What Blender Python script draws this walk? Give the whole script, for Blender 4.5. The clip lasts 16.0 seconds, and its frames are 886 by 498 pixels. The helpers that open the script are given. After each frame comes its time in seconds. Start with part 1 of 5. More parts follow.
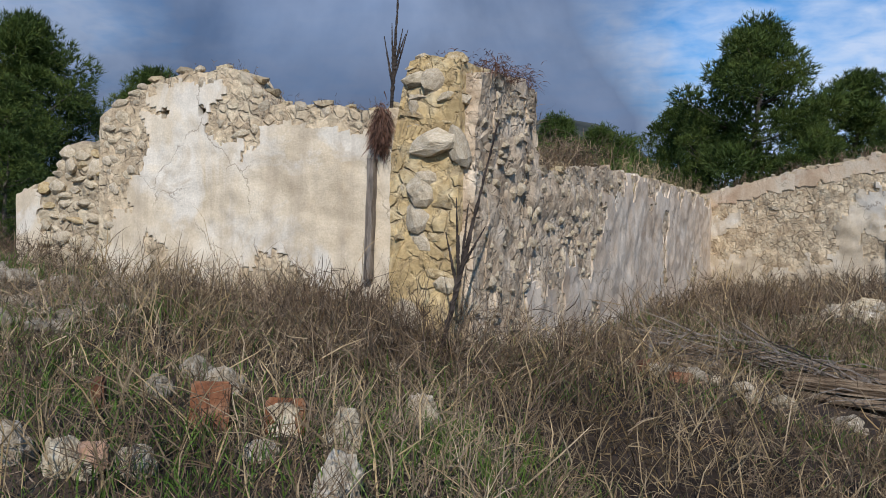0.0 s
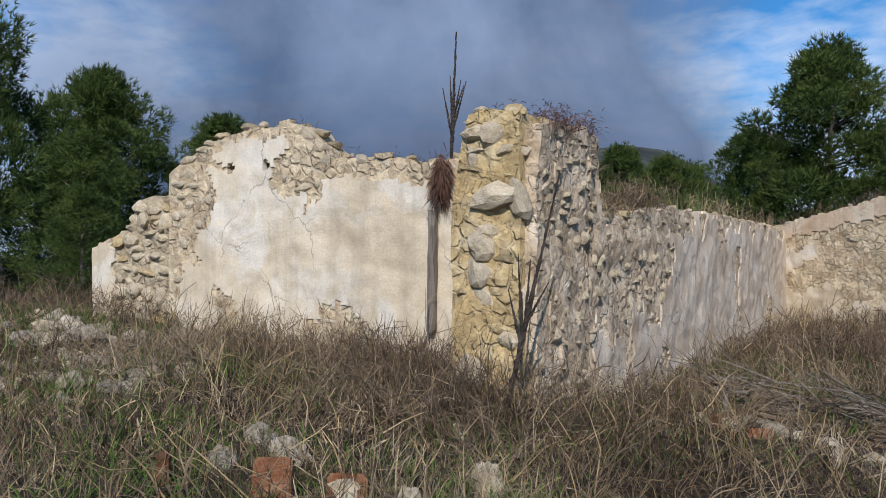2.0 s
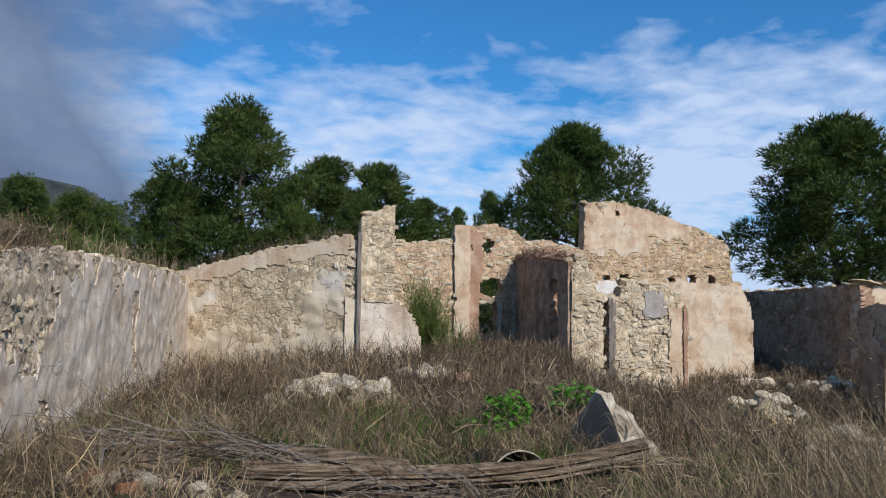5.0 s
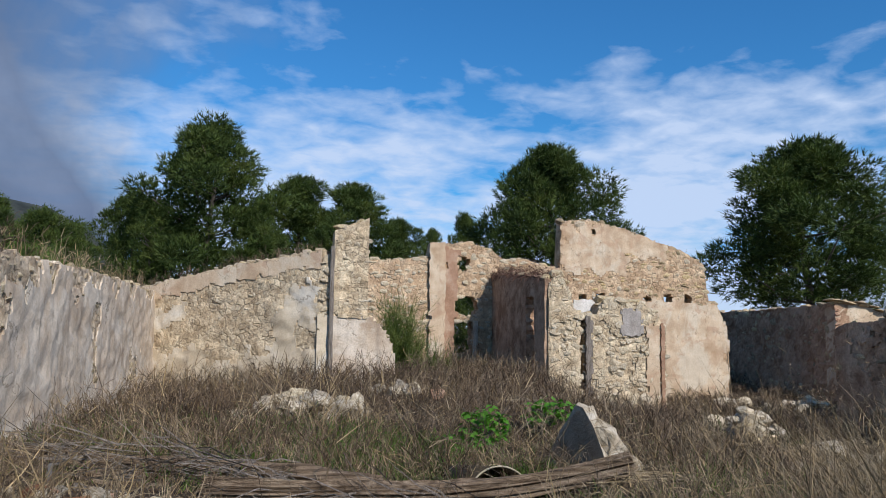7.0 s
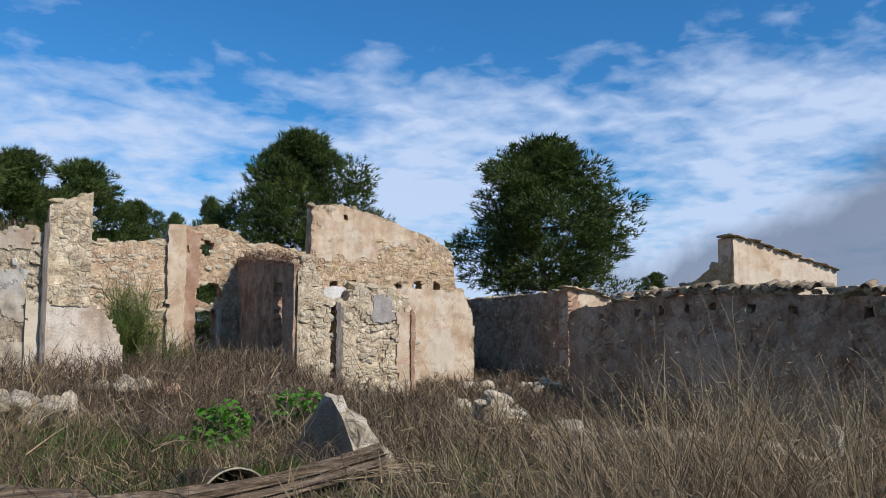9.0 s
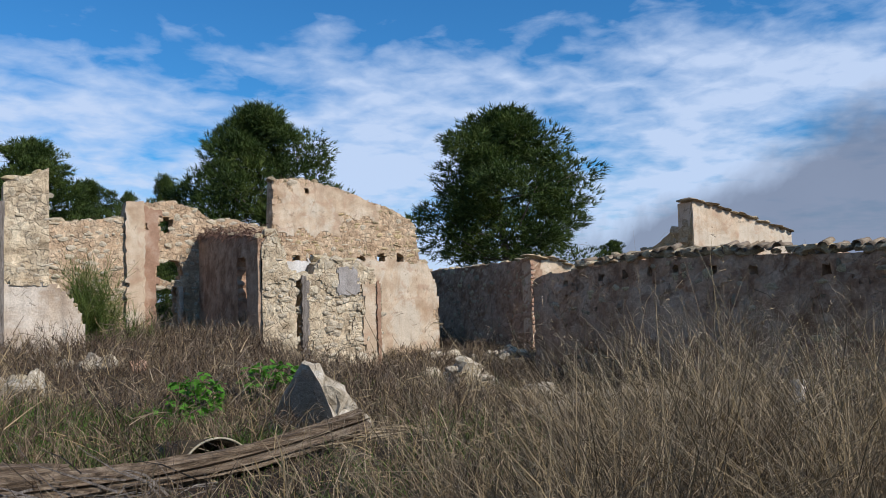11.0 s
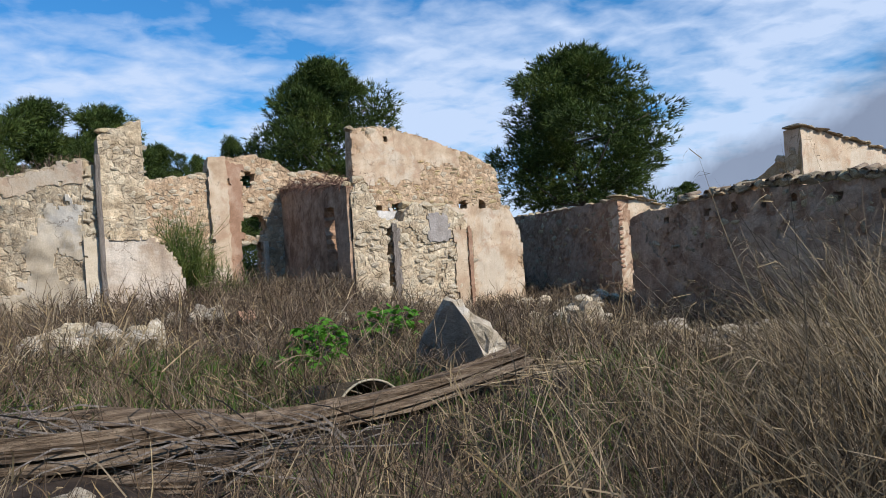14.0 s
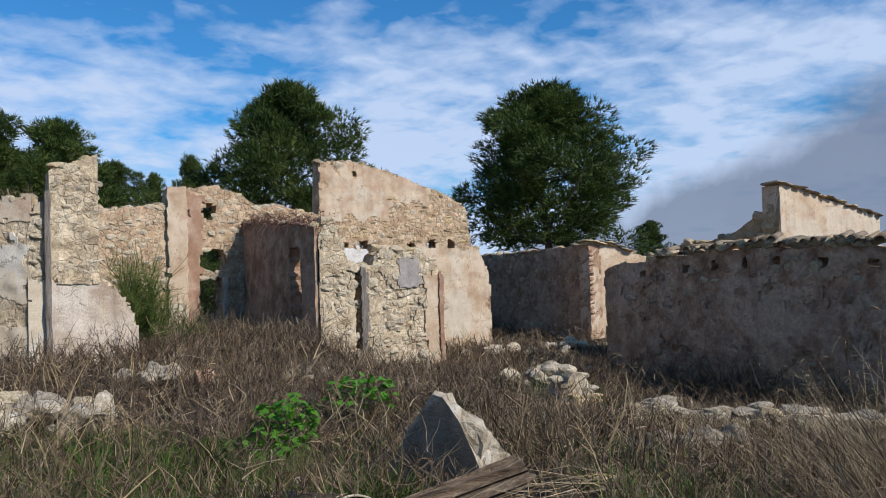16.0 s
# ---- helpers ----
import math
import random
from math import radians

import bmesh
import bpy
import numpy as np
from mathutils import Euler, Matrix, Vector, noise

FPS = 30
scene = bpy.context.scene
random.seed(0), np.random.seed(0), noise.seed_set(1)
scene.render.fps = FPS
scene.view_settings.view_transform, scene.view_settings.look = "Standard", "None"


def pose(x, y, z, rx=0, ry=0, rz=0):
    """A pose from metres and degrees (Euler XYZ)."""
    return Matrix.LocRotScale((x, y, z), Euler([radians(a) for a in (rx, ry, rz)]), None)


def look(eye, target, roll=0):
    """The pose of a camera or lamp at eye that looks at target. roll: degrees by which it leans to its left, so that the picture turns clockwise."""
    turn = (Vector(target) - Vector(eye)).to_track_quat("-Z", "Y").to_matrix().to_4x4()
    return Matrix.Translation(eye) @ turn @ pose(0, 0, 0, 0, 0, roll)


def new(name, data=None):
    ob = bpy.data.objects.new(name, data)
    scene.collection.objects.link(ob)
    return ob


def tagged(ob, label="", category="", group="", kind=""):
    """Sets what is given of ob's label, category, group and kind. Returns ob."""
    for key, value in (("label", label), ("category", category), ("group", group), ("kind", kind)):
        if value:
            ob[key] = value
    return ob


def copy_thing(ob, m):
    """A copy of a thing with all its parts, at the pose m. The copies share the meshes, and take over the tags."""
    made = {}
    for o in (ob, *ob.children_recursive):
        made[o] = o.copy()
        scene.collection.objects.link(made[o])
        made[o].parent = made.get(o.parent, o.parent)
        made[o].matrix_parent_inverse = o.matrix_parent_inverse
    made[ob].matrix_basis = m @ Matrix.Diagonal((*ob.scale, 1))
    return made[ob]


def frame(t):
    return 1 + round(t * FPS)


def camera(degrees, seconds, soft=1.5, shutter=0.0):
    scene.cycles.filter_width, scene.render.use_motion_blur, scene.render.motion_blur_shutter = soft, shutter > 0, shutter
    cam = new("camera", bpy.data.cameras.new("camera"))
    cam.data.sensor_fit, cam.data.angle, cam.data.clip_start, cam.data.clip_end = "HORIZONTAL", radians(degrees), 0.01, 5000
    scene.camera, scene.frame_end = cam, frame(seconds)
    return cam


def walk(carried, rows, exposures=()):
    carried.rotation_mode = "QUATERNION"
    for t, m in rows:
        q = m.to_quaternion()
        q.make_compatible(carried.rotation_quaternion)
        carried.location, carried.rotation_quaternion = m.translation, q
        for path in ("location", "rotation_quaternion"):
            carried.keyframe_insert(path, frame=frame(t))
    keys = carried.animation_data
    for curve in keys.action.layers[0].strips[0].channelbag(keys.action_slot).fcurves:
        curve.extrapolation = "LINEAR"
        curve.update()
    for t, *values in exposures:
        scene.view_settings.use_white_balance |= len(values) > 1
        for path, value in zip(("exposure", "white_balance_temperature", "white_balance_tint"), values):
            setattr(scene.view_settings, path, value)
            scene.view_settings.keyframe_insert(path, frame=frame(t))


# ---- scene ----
cam = camera(57.9, 16.0, 0.9)
PATH = [
    (0, (0.05, 0.187, 1.436), (-0.825, 1.984, 1.377), 1.4),
    (0.5, (0.002, 0.223, 1.481), (-1.005, 1.95, 1.459), 0.3),
    (1, (-0.023, 0.237, 1.554), (-1.099, 1.923, 1.533), -0.4),
    (1.5, (-0.022, 0.252, 1.608), (-1.141, 1.91, 1.599), -0.3),
    (2, (0.033, 0.27, 1.622), (-0.987, 1.991, 1.639), 0.1),
    (2.5, (0.067, 0.345, 1.591), (-0.62, 2.223, 1.622), 0.1),
    (3, (0.1, 0.42, 1.61), (-0.263, 2.386, 1.655), 0.3),
    (3.5, (0.15, 0.45, 1.623), (0.049, 2.446, 1.689), 0.5),
    (4, (0.194, 0.464, 1.648), (0.298, 2.459, 1.743), 0.6),
    (4.5, (0.257, 0.474, 1.658), (0.53, 2.452, 1.774), 0.7),
    (7, (0.327, 0.89, 1.475), (0.71, 2.844, 1.67), 0.8),
    (7.5, (0.403, 1.069, 1.41), (0.875, 3.001, 1.621), 1.3),
    (8, (0.5, 1.438, 1.373), (1.226, 3.288, 1.597), 0.1),
    (8.5, (0.572, 1.647, 1.386), (1.507, 3.404, 1.587), -0.2),
    (9, (0.628, 1.651, 1.409), (1.587, 3.397, 1.584), 0.1),
    (11.5, (0.431, 1.838, 1.216), (1.491, 3.531, 1.315), -1.7),
    (12, (0.384, 1.95, 1.122), (1.27, 3.74, 1.221), -3.0),
    (12.5, (0.343, 2.085, 1.14), (1.19, 3.893, 1.25), -2.9),
    (13, (0.332, 2.355, 1.103), (1.199, 4.154, 1.217), -3.0),
    (13.5, (0.244, 2.592, 1.036), (1.174, 4.362, 1.114), -2.0),
    (14, (0.071, 2.822, 1.087), (0.998, 4.594, 1.092), -3.8),
    (14.5, (0.125, 3.056, 1.07), (1.013, 4.848, 1.047), -4.4),
    (15, (0.302, 3.458, 1.265), (1.279, 5.203, 1.27), -3.7),
    (15.5, (0.256, 3.526, 1.545), (1.279, 5.244, 1.569), -1.3),
    (16, (0.177, 3.622, 1.678), (1.199, 5.341, 1.733), -1.7),
]
walk(cam, [(t, look(eye, target, roll)) for t, eye, target, roll in PATH], ((0.0, -0.19, 5800, 10), (3.0, -0.13, 5830, 10), (12.0, -0.14, 5830, 10), (14.0, -0.02, 5900, 10), (15.0, -0.06, 5870, 10), (16.0, -0.15, 5830, 10)))

# ---- light ----
SUN_AZ, SUN_EL = 25.0, 38.0          # degrees east of -y, and above the horizon
sun_dir = Vector((math.sin(radians(SUN_AZ)) * math.cos(radians(SUN_EL)), -math.cos(radians(SUN_AZ)) * math.cos(radians(SUN_EL)), math.sin(radians(SUN_EL))))
sun = new("sun", bpy.data.lights.new("sun", "SUN"))
sun.data.energy, sun.data.angle, sun.data.color = 5.5, radians(0.6), (1.0, 0.885, 0.765)
sun.matrix_world = look(sun_dir * 100, (0, 0, 0))


def node(nt, kind, **values):
    n = nt.nodes.new(kind)
    for key, value in values.items():
        if key in n.inputs:
            n.inputs[key].default_value = value
    return n


def ramp(nt, fac, stops):
    n = nt.nodes.new("ShaderNodeValToRGB")
    while len(n.color_ramp.elements) < len(stops):
        n.color_ramp.elements.new(0.5)
    for e, (p, c) in zip(n.color_ramp.elements, stops):
        e.position, e.color = p, (*c, 1) if len(c) == 3 else c
    nt.links.new(fac, n.inputs[0])
    return n.outputs[0]


def mix(nt, fac, a, b, how="MIX"):
    n = nt.nodes.new("ShaderNodeMix")
    n.data_type, n.blend_type = "RGBA", how
    for k, v in ((0, fac), (6, a), (7, b)):
        if hasattr(v, "links"):
            nt.links.new(v, n.inputs[k])
        else:
            n.inputs[k].default_value = v if k == 0 else (*v, 1)
    return n.outputs[2]


def maths(nt, op, a, b=0.0, clamp=False):
    n = nt.nodes.new("ShaderNodeMath")
    n.operation, n.use_clamp = op, clamp
    for k, v in ((0, a), (1, b)):
        if hasattr(v, "links"):
            nt.links.new(v, n.inputs[k])
        else:
            n.inputs[k].default_value = v
    return n.outputs[0]


def make_sky():
    world = bpy.data.worlds.new("sky")
    world.use_nodes = True
    scene.world = world
    nt = world.node_tree
    bg = nt.nodes["Background"]
    sky = nt.nodes.new("ShaderNodeTexSky")
    sky.sky_type, sky.sun_disc = "NISHITA", False
    sky.sun_elevation, sky.sun_rotation = radians(SUN_EL), radians(180 - SUN_AZ)
    sky.air_density, sky.dust_density, sky.ozone_density = 1.0, 0.6, 2.0
    co = nt.nodes.new("ShaderNodeTexCoord")
    sep = nt.nodes.new("ShaderNodeSeparateXYZ")
    nt.links.new(co.outputs["Generated"], sep.inputs[0])
    x, y, z = sep.outputs
    up = maths(nt, "MAXIMUM", z, 0.0)
    # a flat layer of high cloud, seen in perspective
    den = maths(nt, "ADD", up, 0.16)
    lay = nt.nodes.new("ShaderNodeCombineXYZ")
    nt.links.new(maths(nt, "DIVIDE", x, den), lay.inputs[0])
    nt.links.new(maths(nt, "DIVIDE", y, den), lay.inputs[1])
    big = node(nt, "ShaderNodeTexNoise", Scale=1.1, Detail=3.0, Roughness=0.5, Distortion=0.2)
    fine = node(nt, "ShaderNodeTexNoise", Scale=5.2, Detail=7.0, Roughness=0.55, Distortion=0.15)
    for n in (big, fine):
        nt.links.new(lay.outputs[0], n.inputs["Vector"])
    puffs = node(nt, "ShaderNodeTexNoise", Scale=9.0, Detail=5.0, Roughness=0.5, Distortion=0.5)
    nt.links.new(lay.outputs[0], puffs.inputs["Vector"])
    s = maths(nt, "ADD", maths(nt, "MULTIPLY", big.outputs[0], 0.72), maths(nt, "MULTIPLY", fine.outputs[0], 0.34))
    s = maths(nt, "ADD", s, maths(nt, "MULTIPLY", maths(nt, "SUBTRACT", puffs.outputs[0], 0.5), 0.24))
    s = maths(nt, "ADD", s, 0.045)
    low = maths(nt, "SUBTRACT", 0.25, maths(nt, "MULTIPLY", up, 0.92))
    s = maths(nt, "ADD", s, low)
    cover = ramp(nt, s, ((0.51, (0, 0, 0)), (0.72, (1, 1, 1))))
    blue = mix(nt, 1.0, sky.outputs[0], (0.44, 1.03, 1.42), "MULTIPLY")
    col = mix(nt, maths(nt, "MULTIPLY", cover, 0.9), blue, (7.4, 8.3, 9.9))
    # heavy grey cloud, low over the hill to the north-west and far in the east
    az = nt.nodes.new("ShaderNodeMath")
    az.operation = "ARCTAN2"
    nt.links.new(x, az.inputs[0])
    nt.links.new(y, az.inputs[1])
    a = az.outputs[0]
    puff = node(nt, "ShaderNodeTexNoise", Scale=3.2, Detail=6.0, Roughness=0.55, Distortion=0.4)
    nt.links.new(co.outputs["Generated"], puff.inputs["Vector"])
    pz = maths(nt, "MULTIPLY", maths(nt, "SUBTRACT", puff.outputs[0], 0.5), 1.3)
    d1 = maths(nt, "DIVIDE", maths(nt, "ABSOLUTE", maths(nt, "ADD", a, 0.56)), 0.52)
    west = maths(nt, "ADD", maths(nt, "SUBTRACT", 1.0, d1), pz)
    west = maths(nt, "SUBTRACT", west, maths(nt, "MULTIPLY", maths(nt, "MAXIMUM", maths(nt, "SUBTRACT", z, 0.45), 0.0), 2.0))
    wf = ramp(nt, west, ((0.05, (0, 0, 0)), (0.5, (1, 1, 1))))
    shade = mix(nt, ramp(nt, puff.outputs[0], ((0.35, (0, 0, 0)), (0.7, (1, 1, 1)))), (1.1, 1.45, 2.3), (3.6, 4.3, 5.8))
    shade = mix(nt, 1.0, shade, ramp(nt, z, ((0.08, (0.34, 0.38, 0.46)), (0.24, (1.0, 1.0, 1.0)), (0.5, (1.25, 1.22, 1.18)))), "MULTIPLY")
    col = mix(nt, maths(nt, "MULTIPLY", wf, 0.93), col, shade)
    d2 = maths(nt, "DIVIDE", maths(nt, "ABSOLUTE", maths(nt, "SUBTRACT", a, 1.15)), 0.42)
    east = maths(nt, "SUBTRACT", maths(nt, "ADD", maths(nt, "SUBTRACT", 1.5, d2), pz), maths(nt, "MULTIPLY", up, 4.6))
    ef = ramp(nt, east, ((0.1, (0, 0, 0)), (0.32, (1, 1, 1))))
    col = mix(nt, maths(nt, "MULTIPLY", ef, 0.82), col, mix(nt, puff.outputs[0], (1.5, 1.75, 2.5), (3.6, 4.0, 5.0)))
    nt.links.new(col, bg.inputs[0])
    bg.inputs[1].default_value = 0.092


make_sky()

# ---- materials ----


def material(name, base, rough=0.9, scale=3.0, stops=None, bump=0.3, bump_scale=30.0, random_tint=0.0, island=0.0, stretch=None, streak=None, cells=0.0, cracks=0.0, grain=0.8, blotch=None):
    """Noise-driven surface: base colours over a large noise, a fine grain, and a bump."""
    m = bpy.data.materials.new(name)
    m.use_nodes = True
    nt = m.node_tree
    bsdf = nt.nodes["Principled BSDF"]
    bsdf.inputs["Roughness"].default_value = rough
    bsdf.inputs["Specular IOR Level"].default_value = 0.25
    co = nt.nodes.new("ShaderNodeTexCoord")
    vec = co.outputs["Object"]
    if stretch:
        mp = nt.nodes.new("ShaderNodeMapping")
        mp.inputs["Scale"].default_value = stretch
        nt.links.new(vec, mp.inputs[0])
        vec = mp.outputs[0]
    n1 = node(nt, "ShaderNodeTexNoise", Scale=scale, Detail=6.0, Roughness=0.6)
    n2 = node(nt, "ShaderNodeTexNoise", Scale=bump_scale, Detail=6.0, Roughness=0.65)
    for n in (n1, n2):
        nt.links.new(vec, n.inputs["Vector"])
    k = len(base)
    pos = [0.32 + 0.36 * i / max(1, k - 1) for i in range(k)]
    col = ramp(nt, n1.outputs[0], tuple(zip(pos, base)))
    speck = ramp(nt, n2.outputs[0], ((0.3, (0.62, 0.62, 0.62)), (0.7, (1.25, 1.25, 1.25))))
    if blotch:
        n4 = node(nt, "ShaderNodeTexNoise", Scale=0.75, Detail=5.0, Roughness=0.62, Distortion=0.6)
        n5 = node(nt, "ShaderNodeTexNoise", Scale=2.3, Detail=4.0, Roughness=0.6, Distortion=0.8)
        for n in (n4, n5):
            nt.links.new(vec, n.inputs["Vector"])
        col = mix(nt, ramp(nt, n4.outputs[0], ((0.50, (0, 0, 0)), (0.57, (0.75, 0.75, 0.75)))), col, blotch[0])
        col = mix(nt, ramp(nt, n5.outputs[0], ((0.55, (0, 0, 0)), (0.63, (0.6, 0.6, 0.6)))), col, blotch[1])
    col = mix(nt, grain, col, speck, "MULTIPLY")
    if streak:
        mp = nt.nodes.new("ShaderNodeMapping")
        mp.inputs["Scale"].default_value = (3.2, 3.2, 0.22)
        nt.links.new(co.outputs["Object"], mp.inputs[0])
        n3 = node(nt, "ShaderNodeTexNoise", Scale=1.6, Detail=5.0, Roughness=0.6)
        nt.links.new(mp.outputs[0], n3.inputs["Vector"])
        col = mix(nt, ramp(nt, n3.outputs[0], ((0.52, (0, 0, 0)), (0.72, (0.5, 0.5, 0.5)))), col, streak)
    height = n2.outputs[0]
    if cells:
        warp = mix(nt, 0.16, vec, n1.outputs[1], "ADD")
        vo = node(nt, "ShaderNodeTexVoronoi", Scale=cells)
        ve = node(nt, "ShaderNodeTexVoronoi", Scale=cells)
        ve.feature = "DISTANCE_TO_EDGE"
        for n in (vo, ve):
            nt.links.new(warp, n.inputs["Vector"])
        edge = ramp(nt, ve.outputs["Distance"], ((0.02, (0, 0, 0)), (0.14, (1, 1, 1))))
        # mortar smeared over the stones hides the joints in places
        ng = node(nt, "ShaderNodeTexNoise", Scale=3.1, Detail=5.0, Roughness=0.65)
        nt.links.new(co.outputs["Object"], ng.inputs["Vector"])
        edge = maths(nt, "MAXIMUM", edge, ramp(nt, ng.outputs[0], ((0.44, (0.9, 0.9, 0.9)), (0.60, (0.15, 0.15, 0.15)))))
        bw = nt.nodes.new("ShaderNodeRGBToBW")
        nt.links.new(vo.outputs["Color"], bw.inputs[0])
        col = mix(nt, 1.0, col, ramp(nt, bw.outputs[0], ((0.1, (0.80, 0.78, 0.74)), (0.9, (1.22, 1.2, 1.15)))), "MULTIPLY")
        col = mix(nt, maths(nt, "SUBTRACT", 0.35, maths(nt, "MULTIPLY", edge, 0.35)), col, (0.27, 0.21, 0.145))
        height = maths(nt, "ADD", maths(nt, "MULTIPLY", edge, 1.2), height)
    if cracks:
        warp = mix(nt, 0.8, vec, n1.outputs[1], "ADD")
        vc = node(nt, "ShaderNodeTexVoronoi", Scale=cracks)
        vc.feature = "DISTANCE_TO_EDGE"
        nt.links.new(warp, vc.inputs["Vector"])
        line = ramp(nt, vc.outputs["Distance"], ((0.002, (1, 1, 1)), (0.009, (0, 0, 0))))
        gate = ramp(nt, n1.outputs[0], ((0.50, (0, 0, 0)), (0.56, (0.8, 0.8, 0.8))))
        line = maths(nt, "MULTIPLY", line, gate)
        col = mix(nt, maths(nt, "MULTIPLY", line, 0.8), col, (0.16, 0.12, 0.08))
        height = maths(nt, "SUBTRACT", height, maths(nt, "MULTIPLY", line, 0.8))
    if random_tint or island:
        if island:
            src = nt.nodes.new("ShaderNodeNewGeometry").outputs["Random Per Island"]
        else:
            src = nt.nodes.new("ShaderNodeObjectInfo").outputs["Random"]
        amount = island or random_tint
        tint = ramp(nt, src, ((0.0, (1 - amount, 1 - amount, 1 - amount * 1.05)), (0.5, (1, 0.98, 0.94)), (0.75, (1 + amount * 0.3, 1 + amount * 0.18, 1 - amount * 0.25)), (1.0, (1 + amount * 0.5, 1 + amount * 0.5, 1 + amount * 0.5))))
        col = mix(nt, 1.0, col, tint, "MULTIPLY")
    nt.links.new(col, bsdf.inputs["Base Color"])
    b = node(nt, "ShaderNodeBump", Strength=bump, Distance=0.03)
    nt.links.new(height, b.inputs["Height"])
    nt.links.new(b.outputs[0], bsdf.inputs["Normal"])
    return m


def leaf_material(name, base, scale=1.2, amount=0.5, translucent=0.25):
    m = material(name, base, rough=0.7, scale=scale, bump=0.0, island=amount)
    nt = m.node_tree
    bsdf = nt.nodes["Principled BSDF"]
    tr = nt.nodes.new("ShaderNodeBsdfTranslucent")
    nt.links.new(bsdf.inputs["Base Color"].links[0].from_socket, tr.inputs[0])
    ms = nt.nodes.new("ShaderNodeMixShader")
    ms.inputs[0].default_value = translucent
    nt.links.new(bsdf.outputs[0], ms.inputs[1])
    nt.links.new(tr.outputs[0], ms.inputs[2])
    nt.links.new(ms.outputs[0], nt.nodes["Material Output"].inputs[0])
    return m


M_STONE = material("limestone", ((0.28, 0.22, 0.14), (0.42, 0.34, 0.22), (0.52, 0.45, 0.33)), scale=5, bump=0.7, bump_scale=22, random_tint=0.4)
M_STONE_OCHRE = material("ochre_stone", ((0.30, 0.22, 0.115), (0.45, 0.35, 0.20), (0.54, 0.46, 0.32)), scale=4, bump=0.8, bump_scale=22, random_tint=0.4)
M_RUBBLE = material("pale_rubble_stone", ((0.22, 0.18, 0.12), (0.42, 0.36, 0.27), (0.57, 0.52, 0.44)), scale=5, bump=0.8, bump_scale=18, random_tint=0.35)
M_CORE = material("lime_mortar", ((0.34, 0.27, 0.18), (0.45, 0.38, 0.27), (0.53, 0.47, 0.36)), scale=2.2, bump=0.9, bump_scale=16, cells=7)
M_CORE_PALE = material("pale_lime_mortar", ((0.40, 0.31, 0.20), (0.53, 0.43, 0.295), (0.63, 0.54, 0.39)), scale=3.6, bump=1.0, bump_scale=16, cells=8)
M_CORE_GREY = material("weathered_grey_mortar", ((0.36, 0.275, 0.185), (0.52, 0.42, 0.305), (0.64, 0.55, 0.435)), scale=3.2, bump=1.0, bump_scale=18, cells=9)
M_CORE_OCHRE = material("ochre_earth_mortar", ((0.33, 0.24, 0.115), (0.47, 0.355, 0.18), (0.55, 0.46, 0.29)), scale=3.0, bump=1.0, bump_scale=14, cells=8)
M_CORE_RED = material("reddish_mortar", ((0.35, 0.235, 0.14), (0.50, 0.36, 0.23), (0.61, 0.48, 0.33)), scale=3.4, bump=1.0, bump_scale=14, cells=7)
M_PLASTER = material("weathered_cream_plaster", ((0.42, 0.34, 0.23), (0.57, 0.48, 0.345), (0.65, 0.575, 0.45)), scale=1.5, bump=0.25, bump_scale=45, streak=(0.34, 0.28, 0.21), cracks=0.9, grain=0.4, blotch=((0.63, 0.585, 0.50), (0.47, 0.39, 0.28)))
M_PLASTER_GREY = material("grey_stained_plaster", ((0.37, 0.28, 0.195), (0.52, 0.425, 0.32), (0.63, 0.54, 0.43)), scale=1.6, bump=0.5, bump_scale=26, streak=(0.23, 0.19, 0.15), cracks=0.8, grain=0.45, blotch=((0.60, 0.525, 0.425), (0.39, 0.325, 0.25)))
M_STONE_PALE = material("limewashed_stone", ((0.38, 0.31, 0.21), (0.51, 0.43, 0.31), (0.60, 0.53, 0.41)), scale=5, bump=0.7, bump_scale=22, random_tint=0.16)
M_PLASTER_PINK = material("pink_tinged_plaster", ((0.39, 0.27, 0.165), (0.52, 0.395, 0.265), (0.61, 0.50, 0.36)), scale=1.7, bump=0.25, bump_scale=40, streak=(0.36, 0.24, 0.15), cracks=0.9, grain=0.5, blotch=((0.57, 0.49, 0.37), (0.43, 0.28, 0.18)))
M_PLASTER_RED = material("faded_red_plaster", ((0.26, 0.15, 0.09), (0.36, 0.22, 0.14), (0.46, 0.33, 0.23)), scale=2.0, bump=0.3, bump_scale=40)
M_CEMENT = material("grey_cement_patch", ((0.24, 0.21, 0.18), (0.32, 0.285, 0.25), (0.40, 0.36, 0.32)), scale=4, bump=0.4, bump_scale=30)
M_WHITE = material("white_limewash", ((0.50, 0.45, 0.38), (0.62, 0.58, 0.51), (0.70, 0.66, 0.60)), scale=3, bump=0.3, bump_scale=30)
M_RENDER_DARK = material("dirty_grey_render", ((0.23, 0.13, 0.075), (0.41, 0.265, 0.165), (0.57, 0.41, 0.275)), scale=2.4, bump=1.0, blotch=((0.54, 0.40, 0.275), (0.19, 0.10, 0.055)), bump_scale=14, cracks=0.8, streak=(0.27, 0.205, 0.145))
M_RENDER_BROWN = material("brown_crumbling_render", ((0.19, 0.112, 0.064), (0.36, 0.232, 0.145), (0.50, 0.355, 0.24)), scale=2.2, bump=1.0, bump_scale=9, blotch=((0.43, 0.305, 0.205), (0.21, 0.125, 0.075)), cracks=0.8)
